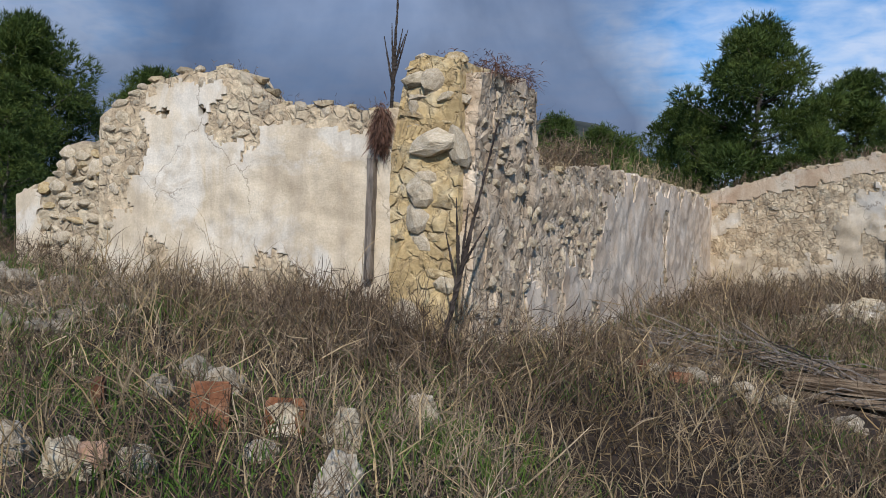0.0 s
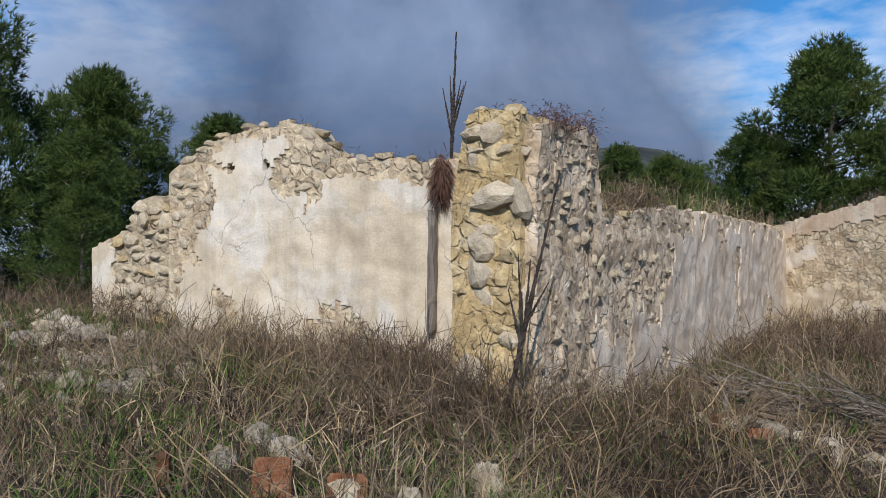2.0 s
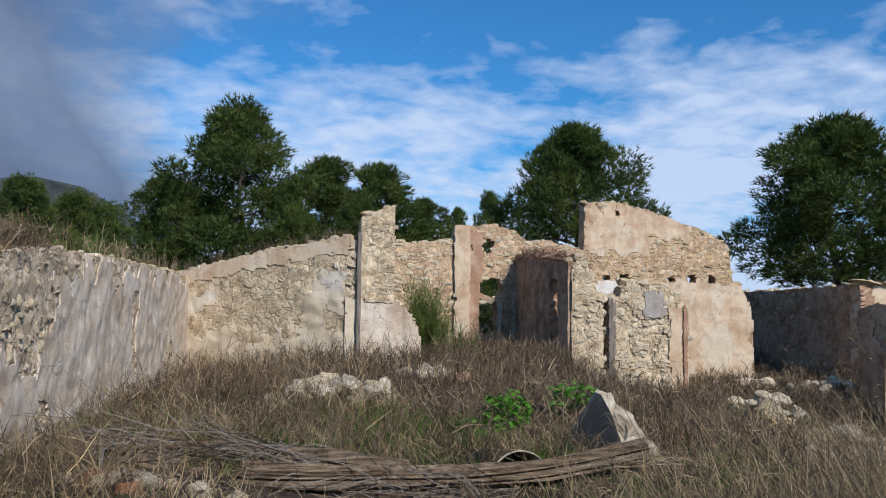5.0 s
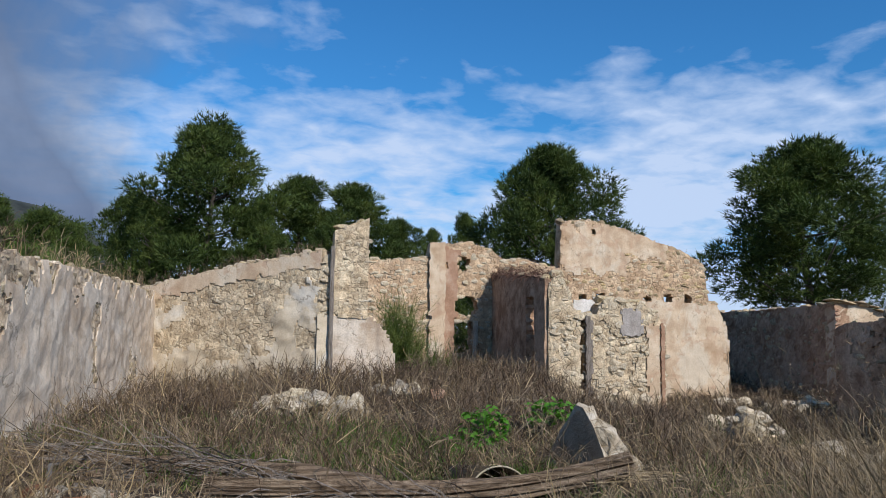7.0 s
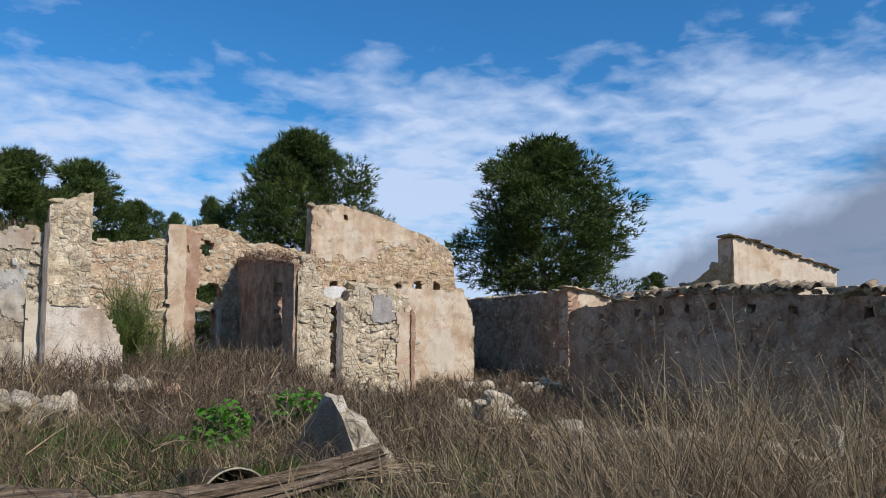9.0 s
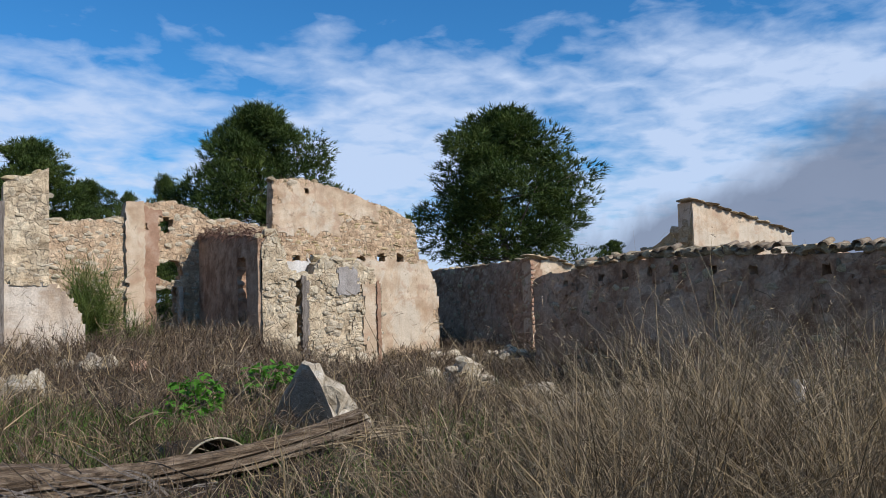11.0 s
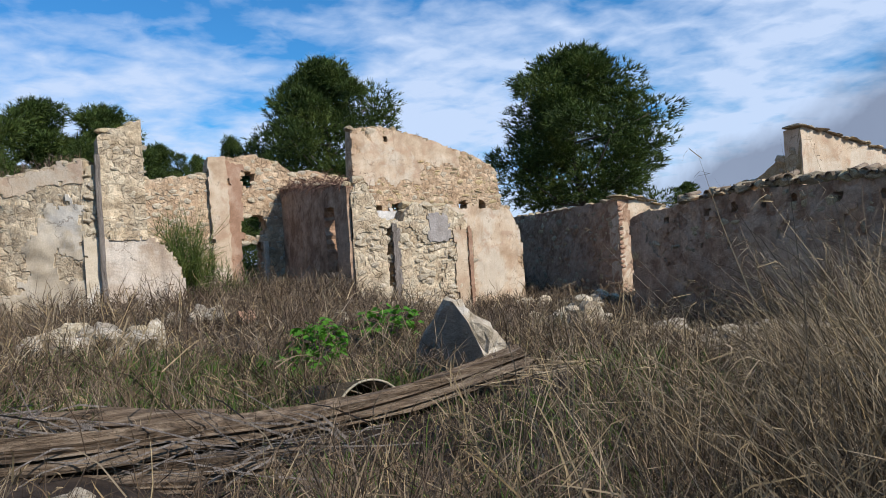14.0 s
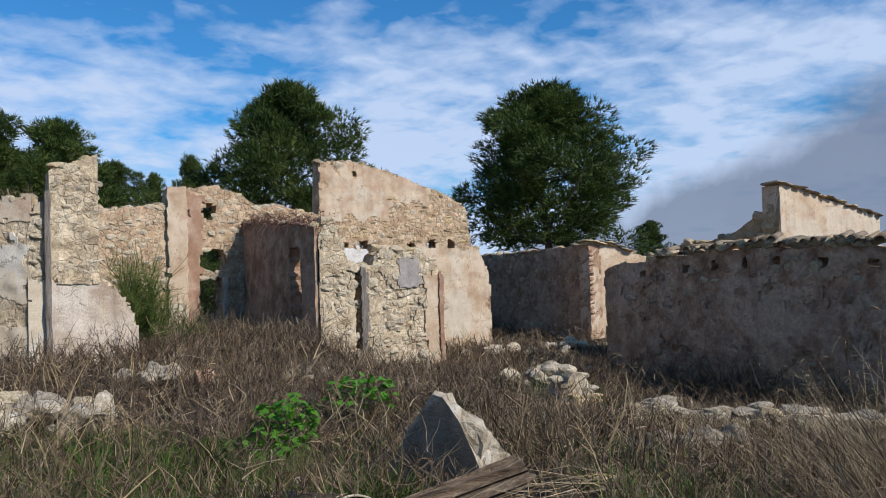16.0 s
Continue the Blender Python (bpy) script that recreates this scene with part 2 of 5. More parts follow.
M_WOOD = material("grey_weathered_wood", ((0.10, 0.08, 0.065), (0.20, 0.17, 0.14), (0.30, 0.26, 0.22)), scale=4, bump=0.8, bump_scale=22, stretch=(6, 6, 0.5))
M_LOG = material("split_grey_timber", ((0.05, 0.035, 0.022), (0.18, 0.128, 0.082), (0.34, 0.262, 0.178)), scale=3, bump=1.0, bump_scale=14, stretch=(0.5, 7, 7))
M_BRICK = material("old_red_brick", ((0.12, 0.05, 0.026), (0.20, 0.088, 0.045), (0.28, 0.18, 0.115)), scale=9, bump=0.9, bump_scale=30, random_tint=0.3, blotch=((0.24, 0.17, 0.11), (0.10, 0.045, 0.025)))
M_TILE = material("old_roof_tile", ((0.14, 0.10, 0.07), (0.22, 0.17, 0.12), (0.32, 0.26, 0.19)), scale=5, bump=0.5, bump_scale=25, random_tint=0.35)
# soil and litter tone dropped towards black, as the shadow down between the stems
M_SOIL_SHADE = material("dry_soil_litter_gap_shade", ((0.016, 0.010, 0.006), (0.034, 0.023, 0.015), (0.07, 0.05, 0.034)), scale=1.6, bump=1.0, bump_scale=12)
M_BARK = material("pine_bark", ((0.06, 0.05, 0.04), (0.12, 0.10, 0.08), (0.18, 0.15, 0.12)), scale=4, bump=0.8, bump_scale=10)
M_NEEDLE = leaf_material("pine_needles", ((0.030, 0.052, 0.012), (0.062, 0.098, 0.020), (0.115, 0.15, 0.032)), scale=0.8, amount=0.5, translucent=0.15)
M_STRAW = leaf_material("dry_straw", ((0.12, 0.085, 0.048), (0.27, 0.208, 0.128), (0.48, 0.39, 0.27)), scale=0.9, amount=0.62, translucent=0.15)
M_TWIG = leaf_material("dry_brown_weed", ((0.045, 0.029, 0.018), (0.125, 0.089, 0.06), (0.28, 0.22, 0.16)), scale=0.7, amount=0.65, translucent=0.06)
M_GREEN = leaf_material("green_grass", ((0.065, 0.12, 0.02), (0.10, 0.17, 0.03), (0.155, 0.21, 0.06)), scale=0.9, amount=0.4, translucent=0.35)
M_FIG = leaf_material("bright_green_leaf", ((0.06, 0.17, 0.015), (0.09, 0.24, 0.02), (0.13, 0.30, 0.03)), scale=3, amount=0.3, translucent=0.35)
M_DEAD = material("dead_black_stalk", ((0.02, 0.016, 0.013), (0.045, 0.035, 0.028), (0.07, 0.055, 0.045)), scale=8, bump=0.4)
# scrub colour with the heavy cloud's shadow over the hill mixed in
M_HILL_SHADE = material("scrub_hill_cloud_shade", ((0.025, 0.03, 0.026), (0.045, 0.05, 0.042), (0.075, 0.075, 0.062)), scale=0.02, bump=0.6, bump_scale=0.08)
M_IRON = material("rusted_grey_iron", ((0.08, 0.075, 0.07), (0.14, 0.13, 0.12), (0.2, 0.17, 0.14)), rough=0.6, scale=8, bump=0.3)
# olive rust, taken darker all over to give the drum's inside its shade
M_DRUM = material("olive_rust_inner_shade", ((0.025, 0.018, 0.011), (0.055, 0.042, 0.024), (0.10, 0.078, 0.04)), rough=0.75, scale=6, bump=0.4)
M_RUSTRIM = material("pale_drum_rim", ((0.26, 0.21, 0.13), (0.38, 0.33, 0.22), (0.46, 0.41, 0.30)), rough=0.6, scale=8, bump=0.2)

# ---- helpers of this place ----


def mesh_of(name, verts, faces, mat, smooth=False):
    me = bpy.data.meshes.new(name)
    me.from_pydata([tuple(v) for v in verts], [], faces)
    me.materials.append(mat)
    if smooth:
        me.polygons.foreach_set("use_smooth", [True] * len(me.polygons))
    me.update()
    return me


def part(name, me, parent, label="", m=None):
    ob = new(name, me)
    ob.parent = parent
    if m is not None:
        ob.matrix_basis = m
    return tagged(ob, label) if label else ob


def bm_mesh(name, bm, mat, smooth=False):
    me = bpy.data.meshes.new(name)
    bm.to_mesh(me)
    bm.free()
    me.materials.append(mat)
    if smooth:
        me.polygons.foreach_set("use_smooth", [True] * len(me.polygons))
    return me


def stone_mesh(name, mat, rng, points=26, boxy=0.72):
    """An angular stone about one metre across, as the hull of scattered points."""
    bm = bmesh.new()
    for _ in range(points):
        v = Vector((rng.gauss(0, 1), rng.gauss(0, 1), rng.gauss(0, 1))).normalized()
        k = max(abs(c) for c in v)
        v = v * ((1 - boxy) + boxy / k) * rng.uniform(0.42, 0.53)
        bm.verts.new(v)
    hull = bmesh.ops.convex_hull(bm, input=bm.verts)
    junk = list({g for g in hull["geom_interior"] + hull["geom_unused"] if isinstance(g, bmesh.types.BMVert)})
    bmesh.ops.delete(bm, geom=junk, context="VERTS")
    return bm_mesh(name, bm, mat)


def rock_mesh(name, mat, rng, detail=2):
    """A broken rock about one metre across: a ball cut by random planes and roughened."""
    planes = []
    for _ in range(11):
        n = Vector((rng.gauss(0, 1), rng.gauss(0, 1), rng.gauss(0, 1))).normalized()
        planes.append((n, rng.uniform(0.33, 0.5)))
    off = Vector((rng.uniform(0, 50), 0, 0))
    bm = bmesh.new()
    bmesh.ops.create_icosphere(bm, subdivisions=detail, radius=1.0)
    for v in bm.verts:
        d = v.co.normalized()
        r = min([0.58] + [k / d.dot(n) for n, k in planes if d.dot(n) > 0.05])
        r *= 1 + 0.16 * noise.noise(d * 2.3 + off) + 0.10 * noise.noise(d * 6 + off) + (0.05 * noise.noise(d * 14 + off) if detail > 2 else 0)
        v.co = d * r
    return bm_mesh(name, bm, mat)


RNG = random.Random(7)
STONES = [stone_mesh("stone", M_STONE, RNG) for _ in range(10)]
OCHRES = [rock_mesh("stone", M_STONE_OCHRE, RNG, 2) for _ in range(8)]
RUBBLES = [rock_mesh("stone", M_RUBBLE, RNG, 3) for _ in range(10)]
BOULDERS = [rock_mesh("stone", M_RUBBLE, RNG, 4) for _ in range(6)]
PALES = [rock_mesh("stone", M_STONE_PALE, RNG, 2) for _ in range(10)]
FLATS = [stone_mesh("stone", M_STONE_PALE, RNG, 22, 0.82) for _ in range(8)]
BRICKISH = [stone_mesh("stone", M_PLASTER_RED, RNG, 18, 0.7) for _ in range(4)]

# ground heights at known places (x, y, z), blended by distance
SPOTS = ((0, 0, 0.10), (0, 3.5, -0.22), (-1.8, 2.8, 0.42), (-3.5, 3.0, 0.50), (-6, 5.5, 0.55), (-9, 6, 0.80), (-4, 6.3, 0.52), (-2, 6.5, 0.25),
         (-1.5, 9, 0.05), (-2, 14, 0.05), (-2, 20, 0.0), (1.5, 17, 0.35), (1.2, 13.2, 0.12), (2.5, 11, -0.38), (3.5, 9.2, -0.20), (2, 7.5, -0.38),
         (4, 5, -0.30), (4.4, 8.3, 0.0), (6, 8, -0.35), (5, 15, -0.05), (6.2, 20, 0.25), (8.9, 19.6, -0.74), (8.3, 17.8, -0.48), (9.9, 19.4, -0.70), (12, 24, -0.95), (11, 14, -0.95), (13, 18, -1.05), (12, 9, -0.85),
         (5, 24.5, 0.35), (8, 3, -0.5), (14, 4, -0.9), (0, 24, 0.4), (-12, 14, 0.8), (0, 40, 1.0), (25, 34, 0.6), (-20, 20, 0.5), (0, -12, 0.0), (30, 5, -1.0))


def ground(x, y):
    num = den = 0.0
    for a, b, c in SPOTS:
        w = 1.0 / ((x - a) ** 2 + (y - b) ** 2 + 0.6) ** 1.6
        num, den = num + w * c, den + w
    bumps = 0.05 * noise.noise((x * 0.9, y * 0.9, 3.1)) + 0.03 * noise.noise((x * 2.3, y * 2.3, 7.7))
    return num / den + bumps


def ground_np(x, y):
    num = np.zeros_like(x)
    den = np.zeros_like(x)
    for a, b, c in SPOTS:
        w = 1.0 / ((x - a) ** 2 + (y - b) ** 2 + 0.6) ** 1.6
        num += w * c
        den += w
    return num / den


def make_ground():
    """One sheet: fine near the walk, coarse out to the horizon."""
    def steps(lo, hi, fine):
        far = [60, 100, 170, 300, 600, 1200, 2500]
        return [lo - f for f in reversed(far)] + list(np.arange(lo, hi + 0.01, fine)) + [hi + f for f in far]
    xs, ys = steps(-14, 20, 0.34), steps(-4, 36, 0.34)
    verts = [(x, y, ground(x, y) if abs(x) < 100 and abs(y) < 140 else 0.3 - 0.002 * math.hypot(x, y)) for y in ys for x in xs]
    n = len(xs)
    faces = [(j * n + i, j * n + i + 1, (j + 1) * n + i + 1, (j + 1) * n + i) for j in range(len(ys) - 1) for i in range(n - 1)]
    ob = new("ground", mesh_of("ground", verts, faces, M_SOIL_SHADE, True))
    return tagged(ob, "uneven dry soil littered with straw and stubble, coloured dark as shade between stems", "ground", kind="structure")


GROUND = make_ground()


class Wall:
    """A ruined wall: s runs along it, z up, and d out of its seen face."""

    def __init__(self, name, origin, angle, top, base, thick, mat, label, cell=0.12, rough=0.05, holes=(), seed=0):
        self.o, self.a = Vector((*origin, 0)), radians(angle)
        self.along = Vector((math.cos(self.a), math.sin(self.a), 0))
        self.out = Vector((math.sin(self.a), -math.cos(self.a), 0))
        self.top_pts, self.base, self.thick, self.seed, self.rough = top, base, thick, seed, rough
        self.s0, self.s1 = top[0][0], top[-1][0]
        self.holes = holes
        self.rng = random.Random(seed)
        me = self.sheet(name, lambda s, z: True, cell, rough, 0.0, -thick, mat, follow=True)
        self.ob = tagged(new(name, me), label, "wall", kind="structure")

    def at(self, s, z, d):
        return self.o + self.along * s + self.out * d + Vector((0, 0, z))

    def top(self, s):
        p = self.top_pts
        for (a, za), (b, zb) in zip(p, p[1:]):
            if s <= b:
                k = 0 if b == a else max(0.0, (s - a) / (b - a))
                return za + (zb - za) * k + 0.05 * noise.noise((s * 4.1, self.seed, 0.3)) + 0.03 * noise.noise((s * 11, self.seed, 2.3))
        return p[-1][1]

    def holed(self, s, z):
        for kind, hs, hz, w, h in self.holes:
            if kind == "rect" and abs(s - hs) < w / 2 and abs(z - hz) < h / 2:
                return True
            if kind == "round" and ((s - hs) / (w / 2)) ** 2 + ((z - hz) / (h / 2)) ** 2 < 1:
                return True
        return False

    def relief(self, s, z):
        q = (s * 2.6, z * 2.6, self.seed * 3.7)
        return 0.6 * noise.noise(q) + 0.5 * noise.noise((s * 7.3, z * 7.3, self.seed * 1.9))

    def sheet(self, name, want, cell, rough, front, back, mat, follow=False, zlo=None, zhi=None, slo=None, shi=None, crisp=False):
        """A slab of cells kept where want(s, z) holds, closed front, back and round every edge."""
        lo = self.s0 if slo is None else slo
        hi = self.s1 if shi is None else shi
        n = max(2, round((hi - lo) / cell))
        tops = [self.top(lo + (hi - lo) * i / n) for i in range(n + 1)]
        b = self.base if zlo is None else zlo
        m = max(2, round((max(tops) - b) / cell))
        pts, rng = [], random.Random(self.seed + 5)
        for j in range(m + 1):
            for i in range(n + 1):
                s = lo + (hi - lo) * i / n
                z = b + (tops[i] - b) * j / m if follow else b + (max(tops) - b) * j / m
                if 0 < i < n and not crisp:
                    s += rng.uniform(-0.33, 0.33) * cell
                if 0 < j < m and not crisp:
                    z += rng.uniform(-0.33, 0.33) * cell
                pts.append((s, z))
        keep = set()
        for j in range(m):
            for i in range(n):
                s = lo + (hi - lo) * (i + 0.5) / n
                z = sum(pts[q][1] for q in (j * (n + 1) + i, j * (n + 1) + i + 1, (j + 1) * (n + 1) + i, (j + 1) * (n + 1) + i + 1)) / 4
                if not follow and (z > self.top(s) - 0.02 or (zhi is not None and z > zhi)):
                    continue
                if not self.holed(s, z) and want(s, z):
                    keep.add((i, j))
        w, verts, faces, index = n + 1, [], [], {}

        def vert(i, j, side):
            key = (i, j, side)
            if key not in index:
                s, z = pts[j * w + i]
                d = front + rough * self.relief(s, z) if side else back
                index[key] = len(verts)
                verts.append(self.at(s, z, d))
            return index[key]
        for i, j in keep:
            faces.append((vert(i, j, 1), vert(i + 1, j, 1), vert(i + 1, j + 1, 1), vert(i, j + 1, 1)))
            faces.append((vert(i, j + 1, 0), vert(i + 1, j + 1, 0), vert(i + 1, j, 0), vert(i, j, 0)))
            for di, dj, a, c in ((0, -1, (0, 0), (1, 0)), (1, 0, (1, 0), (1, 1)), (0, 1, (1, 1), (0, 1)), (-1, 0, (0, 1), (0, 0))):
                if (i + di, j + dj) not in keep:
                    p, q = (i + a[0], j + a[1]), (i + c[0], j + c[1])
                    faces.append((vert(*q, 1), vert(*p, 1), vert(*p, 0), vert(*q, 0)))
        return mesh_of(name, verts, faces, mat)

    def plaster(self, name, want, mat, cell=0.08, proud=0.03, rough=0.02, label="", **kw):
        me = self.sheet(name, want, cell, rough, proud, -0.06, mat, **kw)
        me.polygons.foreach_set("use_smooth", [True] * len(me.polygons))
        me.set_sharp_from_angle(angle=radians(38))
        return part(name, me, self.ob, label)

    def stones(self, meshes, want, size=(0.16, 0.34), proud=0.03, limit=300, deep=0.16, course=0.15, gaps=0.18):
        """Lay courses of stones into the face where want(s, z) holds."""
        rng, z, made = self.rng, self.base, 0
        zmax = max(p[1] for p in self.top_pts)
        spots = []
        while z < zmax:
            h = course * rng.uniform(0.6, 1.5)
            s = self.s0 + rng.uniform(0, size[0])
            while s < self.s1:
                w = rng.uniform(*size)
                sm, zm = s + w / 2, z + h / 2 + rng.uniform(-0.06, 0.06)
                if rng.random() > gaps and zm < self.top(sm) + 0.02 and sm < self.s1 - 0.02 and want(sm, zm) and not self.holed(sm, zm):
                    spots.append((sm, zm, w, h))
                s += w * 1.02
            z += h
        rng.shuffle(spots)
        for sm, zm, w, h in spots[:limit]:
            d = proud + self.rough * self.relief(sm, zm) - deep * 0.42 + rng.uniform(-0.03, 0.02)
            turn = Matrix.Rotation(self.a, 4, "Z") @ Matrix.Rotation(rng.uniform(-0.25, 0.25), 4, "Y") @ Matrix.Rotation(rng.uniform(-0.2, 0.2), 4, "X") @ Matrix.Rotation(rng.choice((0, math.pi)), 4, "Z")
            m = Matrix.Translation(self.at(sm, zm, d)) @ turn @ Matrix.Diagonal((w * rng.uniform(0.85, 1.12), deep * rng.uniform(0.9, 1.2), h * rng.uniform(0.7, 1.35), 1))
            part("stone", rng.choice(meshes), self.ob, m=m)

    def cap(self, meshes, every=0.22, size=(0.14, 0.32), skip=0.25):
        """Loose stones along the broken top."""
        rng, s = self.rng, self.s0 + 0.1
        while s < self.s1 - 0.1:
            w = rng.uniform(*size)
            if rng.random() > skip:
                d = -rng.uniform(0.05, max(0.08, self.thick - 0.1))
                m = Matrix.Translation(self.at(s, self.top(s) + 0.01, d)) @ Matrix.Rotation(self.a + rng.uniform(-0.5, 0.5), 4, "Z") @ Matrix.Rotation(rng.uniform(-0.2, 0.2), 4, "X") @ Matrix.Diagonal((w, w * 0.8, w * rng.uniform(0.35, 0.6), 1))
                part("stone", rng.choice(meshes), self.ob, m=m)
            s += every * rng.uniform(0.7, 1.4)


def patch(*boxes, wobble=0.18, freq=2.5, seed=0.0, cut=0.0, invert=False):
    """A test for s, z: inside any of the boxes (s0, s1, z0, z1), with uneven edges and, by cut, gaps."""
    def want(s, z):
        ds = wobble * noise.noise((s * freq, z * freq, seed)) + wobble * 0.5 * noise.noise((s * freq * 3, z * freq * 3, seed + 4))
        dz = wobble * noise.noise((s * freq, z * freq, seed + 9)) + wobble * 0.5 * noise.noise((s * freq * 3, z * freq * 3, seed + 13))
        inside = any(a < s + ds < b and c < z + dz < d for a, b, c, d in boxes)
        if inside and cut:
            inside = noise.noise((s * 1.3, z * 1.3, seed + 21)) + 0.3 * noise.noise((s * 3.4, z * 3.4, seed + 23)) > cut - 0.5
        return inside != invert
    return want


# ---- walls ----
w1 = Wall("wall_front", (-7.7, 6.87), 0, ((0, 2.6), (0.2, 2.74), (0.65, 2.9), (1.3, 3.06), (2.05, 3.02), (2.2, 2.8), (2.5, 2.66), (3.1, 2.6), (3.6, 2.55), (4.5, 2.5)),
          0.1, 0.5, M_CORE_PALE, "broken front wall of a ruined stone house with peeling cream plaster", cell=0.06, rough=0.03,
          holes=(("round", 1.02, 2.62, 0.13, 0.13), ("round", 1.57, 2.61, 0.12, 0.12)), seed=11)
p1 = patch((0.25, 0.7, 0.1, 1.5), (0.6, 1.3, 1.2, 2.6), (0.9, 1.75, 2.2, 2.95), (1.15, 1.95, 0.1, 2.3), (1.7, 4.6, 0.1, 2.0), (1.9, 2.3, 1.9, 2.25), (2.35, 3.4, 1.7, 2.48), (3.2, 4.6, 1.7, 2.42), wobble=0.3, freq=1.5, seed=2.2)
hole1 = patch((2.1, 3.15, 0.0, 1.02), wobble=0.2, freq=3, seed=5.5)
want1 = lambda s, z: p1(s, z) and not hole1(s, z)
w1.plaster("plaster", want1, M_PLASTER, cell=0.042, proud=0.018, rough=0.035)
w1.stones(PALES, lambda s, z: not want1(s, z), size=(0.1, 0.28), course=0.12, proud=0.01, deep=0.08, gaps=0.25)
w1.cap(STONES, 0.16, (0.1, 0.24), 0.2)

w0 = Wall("wall_front_end", (-10.1, 7.6), 0, ((0, 1.7), (0.25, 1.85), (0.7, 2.0), (0.85, 2.3), (1.2, 2.42), (1.8, 2.42), (2.4, 2.5)), 0.4, 0.6, M_CORE,
          "stepped broken end of a rubble stone wall", cell=0.1, rough=0.08, seed=12)
w0.stones(PALES + OCHRES[:3], lambda s, z: s > 0.35, size=(0.14, 0.36), course=0.15, proud=0.05, deep=0.14)
w0.plaster("plaster", patch((0, 0.45, 0.4, 1.85), wobble=0.08), M_PLASTER, cell=0.07, proud=0.05)
w0.cap(STONES, 0.2, (0.14, 0.3), 0.2)

pillar = Wall("wall_pier", (-3.28, 6.0), 0, ((0, 2.0), (0.06, 2.5), (0.16, 2.76), (0.35, 2.84), (0.62, 2.76)), 0.1, 1.4, M_CORE_OCHRE,
              "thick broken wall end of ochre rubble stones", cell=0.08, rough=0.07, seed=13)
pillar.stones(OCHRES, lambda s, z: True, size=(0.1, 0.32), course=0.13, proud=0.0, deep=0.14, gaps=0.45)
pillar.stones(PALES, lambda s, z: z > 0.6, size=(0.14, 0.38), course=0.24, proud=0.03, deep=0.15, gaps=0.5)
pillar.stones(FLATS, lambda s, z: z > 2.2, size=(0.2, 0.4), course=0.1, proud=0.0, deep=0.16, gaps=0.5)
pillar.cap(PALES, 0.1, (0.12, 0.24), 0.0)
for s, z, w, h in ((0.28, 1.70, 0.30, 0.24), (0.42, 2.10, 0.52, 0.24), (0.25, 2.62, 0.3, 0.16)):
    part("stone", PALES[int(z * 10) % 10], pillar.ob, m=Matrix.Translation(pillar.at(s, z, -0.01)) @ Matrix.Diagonal((w, 0.2, h, 1)))

w2 = Wall("wall_west", (-2.55, 6.1), 90, ((0, 2.66), (0.7, 2.76), (1.35, 2.74), (1.42, 2.3), (1.55, 1.98), (2.5, 2.08), (3.9, 2.2), (7, 2.23), (9.5, 2.22), (12.8, 2.2), (14.1, 2.2)),
          -0.3, 0.55, M_CORE_GREY, "long ruined side wall with grey streaked plaster falling from its stones", cell=0.1, rough=0.06, seed=14)
pw2 = patch((3.7, 14.2, -0.3, 1.85), (2.6, 4.2, -0.2, 0.95), (1.2, 2.1, 0.0, 0.9), (4.5, 13.9, 1.6, 2.15), wobble=0.5, freq=1.3, seed=1.2, cut=0.08)
w2.plaster("plaster", pw2, M_PLASTER_GREY, cell=0.055, proud=0.022, rough=0.05)
smear2 = patch((0.1, 6.0, -0.2, 2.8), wobble=0.3, freq=2.2, seed=6.6, cut=0.5)
w2.plaster("mortar_smear", lambda s, z: s > 0.25 and smear2(s, z) and not pw2(s, z), M_CORE_GREY, cell=0.06, proud=0.012, rough=0.07)
w2.stones(PALES, lambda s, z: not pw2(s, z) and s < 5.5, size=(0.06, 0.19), course=0.085, proud=0.022, deep=0.1, limit=300, gaps=0.4)
w2.stones(STONES, lambda s, z: not pw2(s, z) and s >= 5.5, size=(0.1, 0.26), course=0.11, proud=0.0, deep=0.1, limit=200)
w2.cap(STONES, 0.22, (0.12, 0.28), 0.3)

w3 = Wall("wall_back", (-3.27, 20.26), -28, ((0, 2.2), (1.4, 2.48), (3.0, 2.8), (4.9, 3.08)), -0.2, 0.5, M_CORE_PALE,
          "sloping ruined back wall with flaking cream plaster", cell=0.14, rough=0.05, seed=15)
pw3 = patch((-0.3, 5.2, -0.4, 1.5), (0.2, 2.2, 1.2, 2.1), (3.4, 4.9, 1.2, 2.5), wobble=0.4, freq=1.7, seed=7.1)
w3.plaster("plaster", pw3, M_CORE_PALE, cell=0.06, proud=0.014, rough=0.06)
w3.plaster("plaster", patch((-0.2, 1.7, -0.4, 1.75), (1.6, 5.0, -0.4, 0.85), (3.9, 4.8, 0.8, 2.3), wobble=0.35, freq=1.9, seed=3.3, cut=0.1), M_PLASTER, cell=0.06, proud=0.026, rough=0.06)
w3.plaster("coping", lambda s, z: z > w3.top(s) - 0.34 - 0.12 * noise.noise((s * 2.0, z, 3.0)), M_PLASTER_PINK, cell=0.07, proud=0.02, label="brown earth mortar along the sloping top")
w3.stones(PALES, lambda s, z: not pw3(s, z), size=(0.1, 0.28), course=0.10, proud=-0.008, deep=0.08, limit=260, gaps=0.35)
w3.cap(STONES, 0.2, (0.14, 0.3), 0.3)

